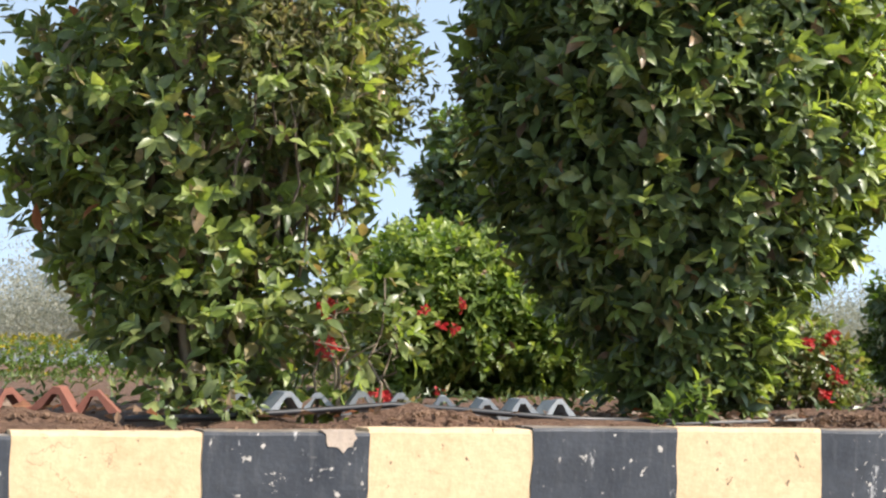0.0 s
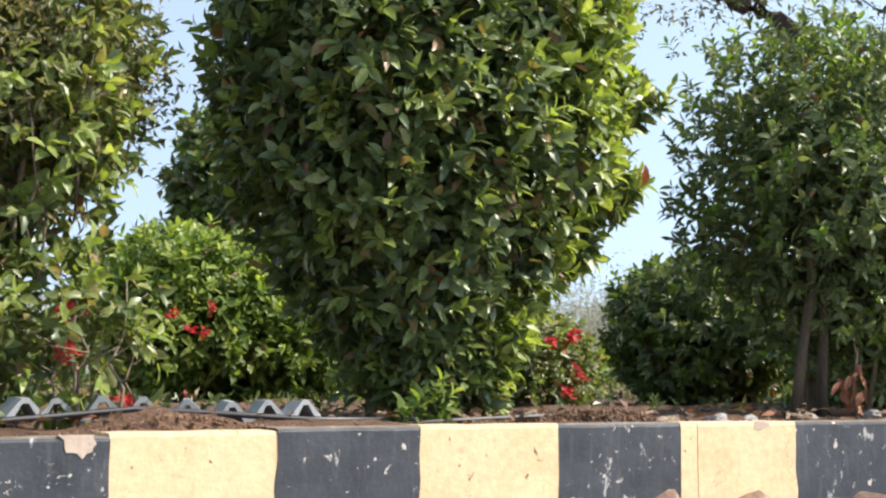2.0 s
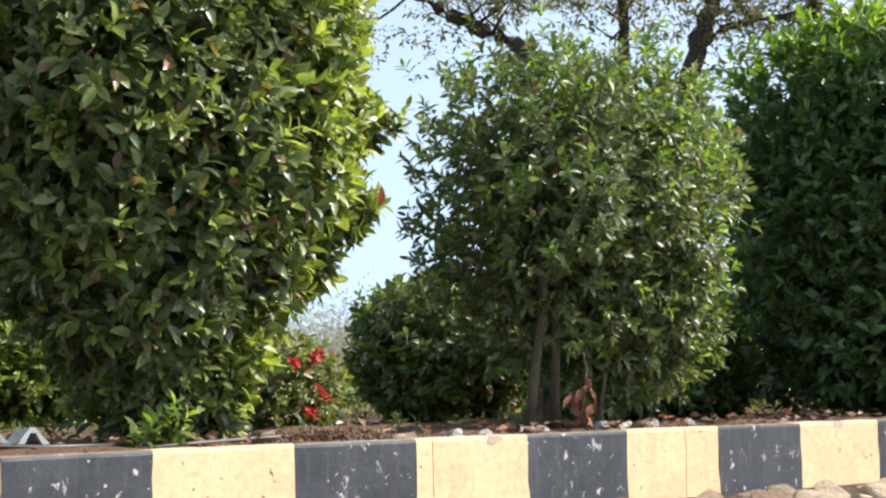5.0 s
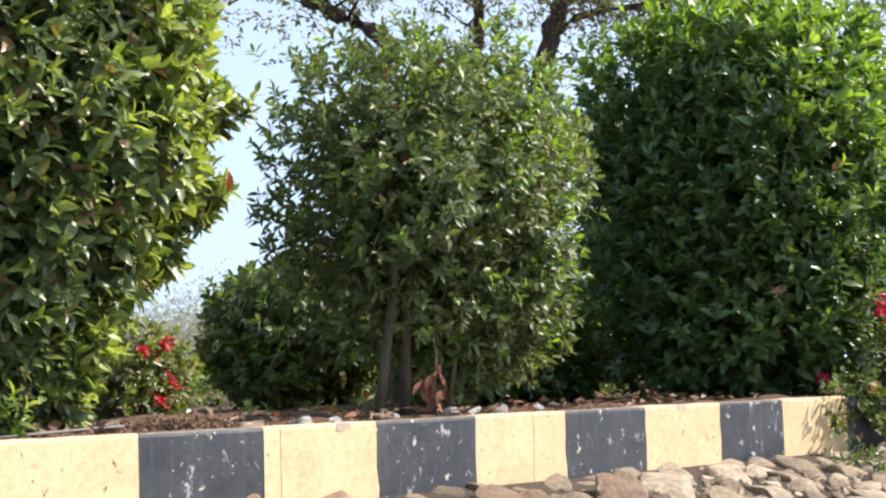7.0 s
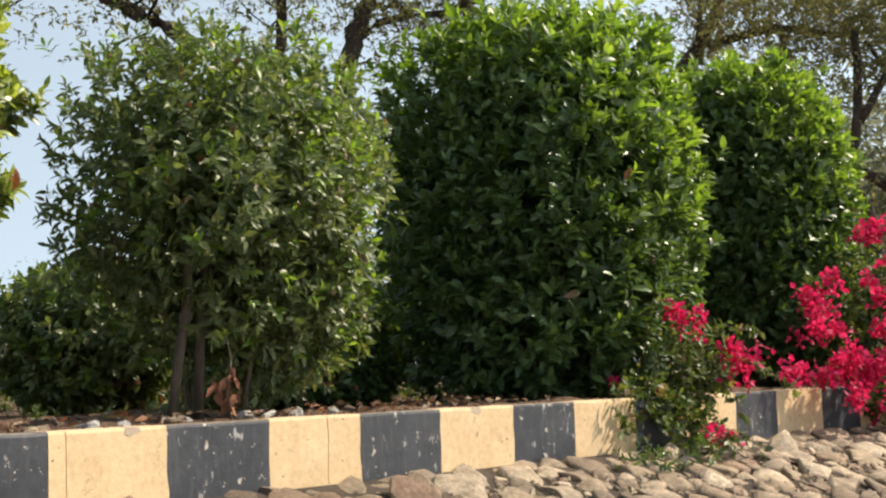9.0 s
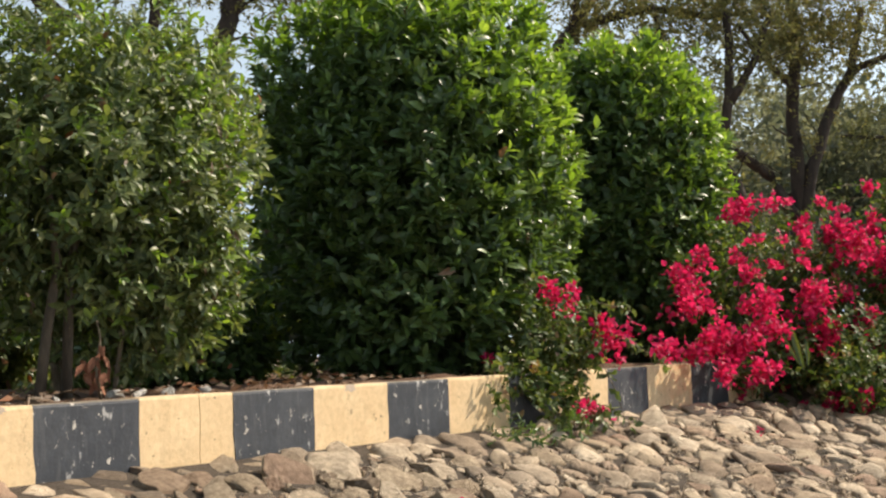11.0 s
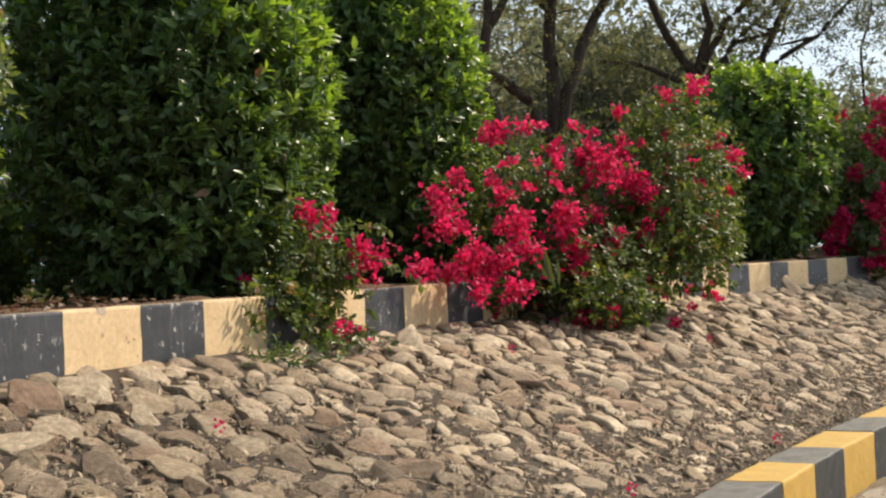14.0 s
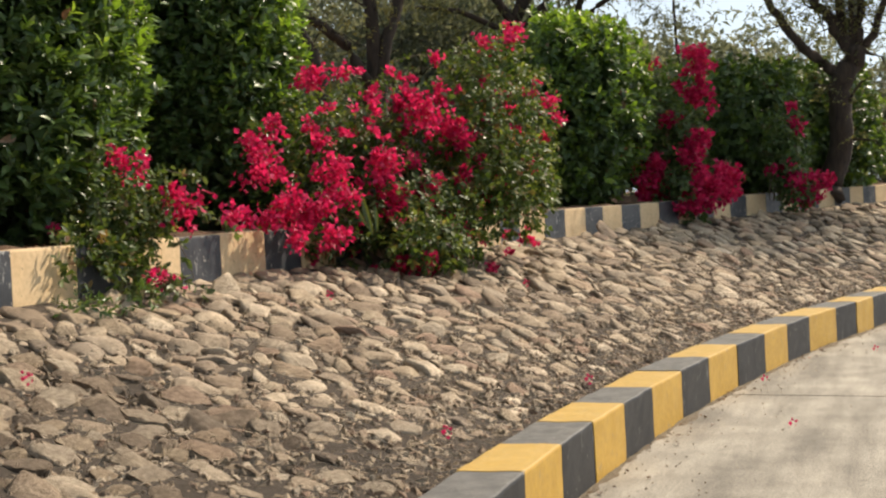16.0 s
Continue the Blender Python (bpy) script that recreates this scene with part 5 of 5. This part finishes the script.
tagged(piece("grit", mesh_of("grit", gv, gf, [STONE]), road, "loose grit swept against the kerb"), kind="stuff")

# bare broken patches in the upper kerb's paint
for x, w, h, seed in ((1.235, 0.065, 0.055, 1), (6.2, 0.05, 0.03, 2), (3.98, 0.05, 0.025, 3)):
    pr = random.Random(500 + seed)
    ring = []
    for i in range(22):
        a = 2 * math.pi * i / 22
        k = 0.82 + 0.55 * noise.noise(Vector((math.cos(a) * 2.6, math.sin(a) * 2.6, seed))) + pr.uniform(-0.14, 0.14)
        ring.append((x + math.cos(a) * w * k, min(kerb_top(x) + 0.001, kerb_top(x) - 0.012 + math.sin(a) * h * k)))
    v = [(q, upper(q) - 0.0045, z) for q, z in ring] + [(q, upper(q) + 0.03, z) for q, z in ring]
    v.append((x, upper(x) - 0.0045, kerb_top(x) - 0.02))
    f = [(i, (i + 1) % 22, 22 + (i + 1) % 22, 22 + i) for i in range(22)] + [(44, (i + 1) % 22, i) for i in range(22)]
    piece("broken_patch", mesh_of("broken_patch", v, f, [MORTAR]), kerb_upper, "crumbled bare concrete where the paint broke off")

# sand and dry leaves gathered in the crease of the road kerb
sx = np.arange(3.0, 22, 0.06)
v, f = [], []
for i, x in enumerate(sx):
    n = across(road_y, x)
    w = max(0.010, 0.03 + 0.06 * noise.noise(Vector((x * 2.3, 0, 1))) + 0.05 * noise.noise(Vector((x * 9, 0, 2))))
    for o, z in ((-0.012, 0.006 + 0.16 * w), (0.3 * w, 0.004 + 0.07 * w), (w, 0.0005)):
        v.append((x - n.x * o, road_y(x) - n.y * o, z))
    if i:
        a, b = 3 * (i - 1), 3 * i
        f += [(a, a + 1, b + 1, b), (a + 1, a + 2, b + 2, b + 1)]
tagged(piece("sand", mesh_of("sand", v, f, [SAND]), road, "sand gathered in the crease of the kerb"), kind="stuff")
n = 170
lx = rng.uniform(4.5, 18, n)
o = np.stack([lx, np.array([road_y(q) for q in lx]) - np.abs(rng.normal(0, 0.07, n)) - 0.02, np.full(n, 0.012)], 1)
al = unit(np.stack([rng.normal(size=n), rng.normal(size=n), rng.normal(size=n) * 0.2], 1))
L = rng.uniform(0.015, 0.05, n)
v, f = blades(o, al, np.tile([0, 0, 1.0], (n, 1)) + rng.normal(size=(n, 3)) * 0.3, L, L * 0.6, SLIM_V, SLIM_F)
tagged(new("leaf_litter", mesh_of("leaf_litter", v, f, [LEAF_DRY])), "small dry leaves blown against the road kerb", "leaf litter", kind="stuff")

# ---------------------------------------------------------------- edging, hose, rubble on the bed
def chevron(w, h, depth, thick):
    """A bent tile stood as an upturned V."""
    prof = [(-w / 2, 0), (-w * 0.07, h), (w * 0.07, h), (w / 2, 0), (w / 2 - thick * 1.6, 0), (w * 0.07, h - thick), (-w * 0.07, h - thick), (-w / 2 + thick * 1.6, 0)]
    v = [(x, y, z) for y in (-depth / 2, depth / 2) for x, z in prof]
    quads = [(0, 1, 6, 7), (1, 2, 5, 6), (2, 3, 4, 5)]
    f = [tuple(q) for q in quads] + [tuple(i + 8 for i in q[::-1]) for q in quads]
    f += [(i, i + 8, (i + 1) % 8 + 8, (i + 1) % 8) for i in range(8)]
    return v, f


edging = thing("garden_edging", "broken sawtooth edging of bent red and grey tiles", "edging", at=(0, 0, BED))
tile_mesh = {m.name: mesh_of("edging_tile", *chevron(0.16, 0.080, 0.11, 0.022), [m]) for m in (TERRACOTTA, GREYTILE)}
rnd = random.Random(300)
for x in [-0.21, -0.06, 0.09, 0.25, 0.40, 0.53, 1.02, 1.16, 1.30, 1.45, 1.60, 1.76, 1.91, 2.05, 2.19]:
    material = TERRACOTTA if x < 0.72 else GREYTILE
    m = pose(x, upper(x) + 0.50 + rnd.uniform(-0.02, 0.02), rnd.uniform(-0.006, 0.006) + (0.04 if 0.9 < x < 1.7 else 0.03), rnd.uniform(-10, 6), rnd.uniform(-10, 10), rnd.uniform(-18, 18))
    piece("edging_tile", tile_mesh[material.name], edging, m=m @ Matrix.Diagonal((rnd.uniform(0.88, 1.0), 1, rnd.uniform(0.88, 1.05), 1)))

hose = [(0.6, 4.74, 0.02), (0.9, 4.75, 0.03), (1.2, 4.79, 0.05), (1.53, 4.84, 0.075), (1.8, 4.83, 0.06), (2.17, 4.80, 0.035), (2.6, 4.78, 0.03)]
tagged(new("irrigation_hose", mesh_of("irrigation_hose", *tube([(x, y, z + BED + 0.0) for x, y, z in hose], [0.011] * 7, 8), [PIPE], smooth=True)), "black plastic irrigation hose lying on the soil", "hose")
pale = [(2.55, 4.74, 0.02), (2.77, 4.75, 0.03), (3.05, 4.76, 0.04), (3.3, 4.76, 0.045)]
PALE, _t, _b = mat("pipe_pale")
_b.inputs["Base Color"].default_value, _b.inputs["Roughness"].default_value = (0.17, 0.16, 0.15, 1), 0.7
tagged(new("pipe", mesh_of("pipe", *tube([(x, y, z + BED) for x, y, z in pale], [0.006] * 4, 8), [PALE], smooth=True)), "thin pale plastic pipe lying on the soil", "pipe")


def heap(at, rx, ry, h, seed):
    verts, faces = [(0, 0, h)], []
    rings, seg = 12, 40
    for i in range(1, rings + 1):
        r = i / rings
        for k in range(seg):
            w = 2 * math.pi * k / seg
            n = noise.noise(Vector((math.cos(w) * 2 * r, math.sin(w) * 2 * r, seed))) + 0.6 * noise.noise(Vector((math.cos(w) * 7 * r, math.sin(w) * 7 * r, seed))) + 0.45 * noise.noise(Vector((math.cos(w) * 19 * r, math.sin(w) * 19 * r, seed)))
            verts.append((rx * r * math.cos(w) * (1 + 0.2 * n), ry * r * math.sin(w) * (1 + 0.2 * n), h * (1 - r * r) * (1 + 0.5 * n) - 0.02 * r))
    for k in range(seg):
        faces.append((0, 1 + k, 1 + (k + 1) % seg))
    for i in range(rings - 1):
        a, b = 1 + i * seg, 1 + (i + 1) * seg
        for k in range(seg):
            q = (k + 1) % seg
            faces.append((a + k, b + k, b + q, a + q))
    ob = new("soil_heap", mesh_of("soil_heap", verts, faces, [SOIL]))
    ob.location = at
    return tagged(ob, "crumbly heap of red-brown soil by the kerb", "soil", group="soil heaps")


heap((1.62, 4.72, BED + 0.01), 0.38, 0.12, 0.062, 1.0)
heap((3.44, 4.72, BED + 0.01), 0.20, 0.11, 0.07, 4.0)
heap((0.3, 4.75, BED + 0.0), 0.4, 0.12, 0.04, 6.0)
heap((6.6, 4.65, BED + 0.0), 0.25, 0.1, 0.03, 9.0)
# crumbs of soil on the heaps and along the back of the kerb
gv, gf = [], []
CRUMB = soil_mat("soil_crumb", (0.16, 0.095, 0.06), (0.27, 0.175, 0.115), (0.40, 0.29, 0.20), 30)
for k in range(1500):
    if k % 3:
        hx, hy, w = ((1.62, 4.70, 0.36), (3.44, 4.72, 0.22), (0.3, 4.75, 0.4), (3.3, 4.70, 0.3))[k % 4]
        x, y = hx + float(rng.normal(0, 0.5 * w)), hy + float(rng.normal(0, 0.05))
        top = 0.05 * math.exp(-((x - hx) / w) ** 2 * 2.5)
    else:
        x = float(rng.uniform(-0.5, 9))
        y, top = upper(x) + float(rng.uniform(0.09, 0.28)), 0.0
    size = float(rng.uniform(0.006, 0.022))
    z = max(BED + kerb_top(x) - Z_KERB + 0.012 + top, kerb_top(x) + 0.002 if y < upper(x) + 0.16 else 0)
    cv, cf = chips[k % 4]
    m = np.array(Euler(rng.uniform(0, 6.28, 3).tolist()).to_matrix()) * size
    o = len(gv)
    gv.extend((cv @ m.T + np.array((x, y, z + size * 0.1))).tolist())
    gf.extend([tuple(i + o for i in q) for q in cf])
tagged(piece("soil_crumb_scatter", mesh_of("soil_crumb_scatter", gv, gf, [CRUMB]), ground, "crumbs of dry red-brown soil"), kind="stuff")
white = stone_variants(5, STONE_WHITE, 2)
for i, (x, y, size) in enumerate([(4.05, 4.80, 0.13), (4.24, 4.80, 0.09), (4.32, 4.76, 0.07), (4.95, 4.80, 0.12), (5.12, 4.82, 0.11), (5.35, 4.85, 0.10), (5.6, 4.82, 0.09), (4.66, 4.85, 0.06)]):
    ob = new("rubble_stone", white[i % 5])
    ob.matrix_world = pose(x, y, BED + size * 0.22, i * 9, i * 7 - 20, i * 50) @ Matrix.Diagonal((size, size, size * 0.9, 1))
    tagged(ob, "small whitewashed stone lying on the soil", "stone", group="whitewashed stones")
brown = stone_variants(4, STONE, 2)
for i, (x, y, size) in enumerate([(3.75, 4.82, 0.14), (3.9, 4.9, 0.12), (4.45, 4.70, 0.17), (2.9, 4.95, 0.13), (3.2, 4.98, 0.14), (0.1, 4.9, 0.12)]):
    ob = new("rubble_stone", brown[i % 4])
    ob.matrix_world = pose(x, y, BED + size * 0.15, i * 9, i * 5 - 10, i * 40) @ Matrix.Diagonal((size, size, size * 0.7, 1))
    tagged(ob, "flat brown stone lying on the soil", "stone", group="brown stones")

# dead leaves hanging in a ragged bunch among the stems
dr = np.random.default_rng(220)
n = 26
o = np.stack([dr.normal(0, 0.025, n), dr.normal(0, 0.02, n), dr.uniform(0.07, 0.27, n)], 1)
al = unit(np.stack([dr.normal(0, 0.5, n), dr.normal(0, 0.5, n), -1 + dr.normal(0, 0.4, n)], 1))
L = dr.uniform(0.05, 0.095, n)
v, f = blades(o, al, dr.normal(size=(n, 3)), L, L * 0.55)
SHEATH = bark_mat("dead_leaf_brown", (0.16, 0.06, 0.035), (0.34, 0.15, 0.085), 25)
dead = thing("dead_branch", "bunch of dead reddish-brown leaves on a dry twig", "dead branch", at=(4.97, 4.92, BED))
piece("dead_foliage", mesh_of("dead_foliage", v, f, [SHEATH], smooth=True), dead)
piece("twig", mesh_of("twig", *tube([(0.02, 0, -0.03), (0.0, 0.01, 0.15), (0.02, 0, 0.3), (-0.01, 0, 0.42)], [0.009, 0.008, 0.006, 0.003], 6), [STEM], smooth=True), dead)

# fallen leaves on the bed
n = 600
lx = rng.uniform(-0.5, 7.4, n)
ly = np.array([upper(q) for q in lx]) + rng.uniform(0.16, 1.2, n)
o = np.stack([lx, ly, BED + 0.03 + rng.uniform(0, 0.03, n)], 1)
al = unit(np.stack([rng.normal(size=n), rng.normal(size=n), rng.normal(size=n) * 0.25], 1))
L = rng.uniform(0.03, 0.08, n)
v, f = blades(o, al, np.tile([0, 0, 1.0], (n, 1)) + rng.normal(size=(n, 3)) * 0.4, L, L * 0.6, SLIM_V, SLIM_F)
tagged(new("leaf_litter", mesh_of("leaf_litter", v, f, [LEAF_DRY])), "scattered dry brown leaves on the soil", "leaf litter", kind="stuff")

# weeds and blossoms fallen on the bank and the road
shrub("weed", "low green weed sprouting between the stones", (7.15, 3.9, 0.84), [(0, 0, 0.06, 0.16, 0.14, 0.10, 1.0)], 38, 5, 0.05, 0.4, LEAF_DEEP, LEAF_MID, 401, stems=0, category="weed", fill=0)
shrub("weed", "low green weed sprouting between the stones", (7.5, 3.75, 0.84), [(0, 0, 0.06, 0.14, 0.12, 0.12, 1.0)], 30, 5, 0.05, 0.4, LEAF_DEEP, LEAF_MID, 402, stems=0, category="weed", fill=0)
shrub("weed", "leafy sprout at the foot of the kerb shrubs", (2.62, 4.78, BED), [(0, 0, 0.06, 0.12, 0.10, 0.09, 1.0)], 26, 5, 0.075, 0.55, LEAF_FRESH, LEAF_YOUNG_LIT, 403, stems=0, category="weed", fill=0)
shrub("weed", "leafy sprout at the foot of the kerb shrubs", (0.84, 4.78, BED), [(0, 0, 0.07, 0.20, 0.10, 0.10, 1.0)], 34, 5, 0.065, 0.55, LEAF_OLD, LEAF_YOUNG_LIT, 404, stems=0, category="weed", fill=0)
rr = np.random.default_rng(210)
o = rr.normal(size=(9, 3)) * 0.014 + (0, 0, 0.02)
v, f = blades(o, rr.normal(size=(9, 3)), rr.normal(size=(9, 3)), np.full(9, 0.024), np.full(9, 0.02), SLIM_V, SLIM_F)
petal_mesh = mesh_of("fallen_blossom", v, f, [BRACT])
for x, u in [(5.5, 0.40), (9.2, 0.30), (8.4, 0.97), (6.4, 0.93), (11.6, 0.45)]:
    ob = new("fallen_blossom", petal_mesh)
    ob.location = bank_point(x, u) + Vector((0, 0, 0.05))
    tagged(ob, "fallen crimson blossom lying on the stones", "blossom", group="fallen blossoms")
for x, off in [(8.65, 0.68), (10.6, 0.1), (12.4, 0.5)]:
    ob = new("fallen_blossom", petal_mesh)
    ob.location = (x, road_y(x) - off, 0.0)
    tagged(ob, "fallen crimson blossom lying on the road", "blossom", group="fallen blossoms")

# low growth on the ground behind the shrubs
n = 1700
gx = rng.uniform(-1.5, 15, n)
gy = np.array([upper(q) for q in gx]) + rng.uniform(1.6, 12, n)
keep = np.array([noise.noise(Vector((a * 0.6, b * 0.6, 8))) > -0.12 for a, b in zip(gx, gy)])
gx, gy = gx[keep], gy[keep]
o = np.stack([gx, gy, np.full(len(gx), BED + 0.04)], 1)
v, f, k = foliage(rng, o, np.tile([0, 0, 1.0], (len(o), 1)), 5, 0.075, 0.5, slim=True, lean=0.9)
tagged(new("low_growth", mesh_of("low_growth", v, f, [LEAF_MID])), "patchy low green weeds on the soil behind the shrubs", "weeds", kind="stuff")
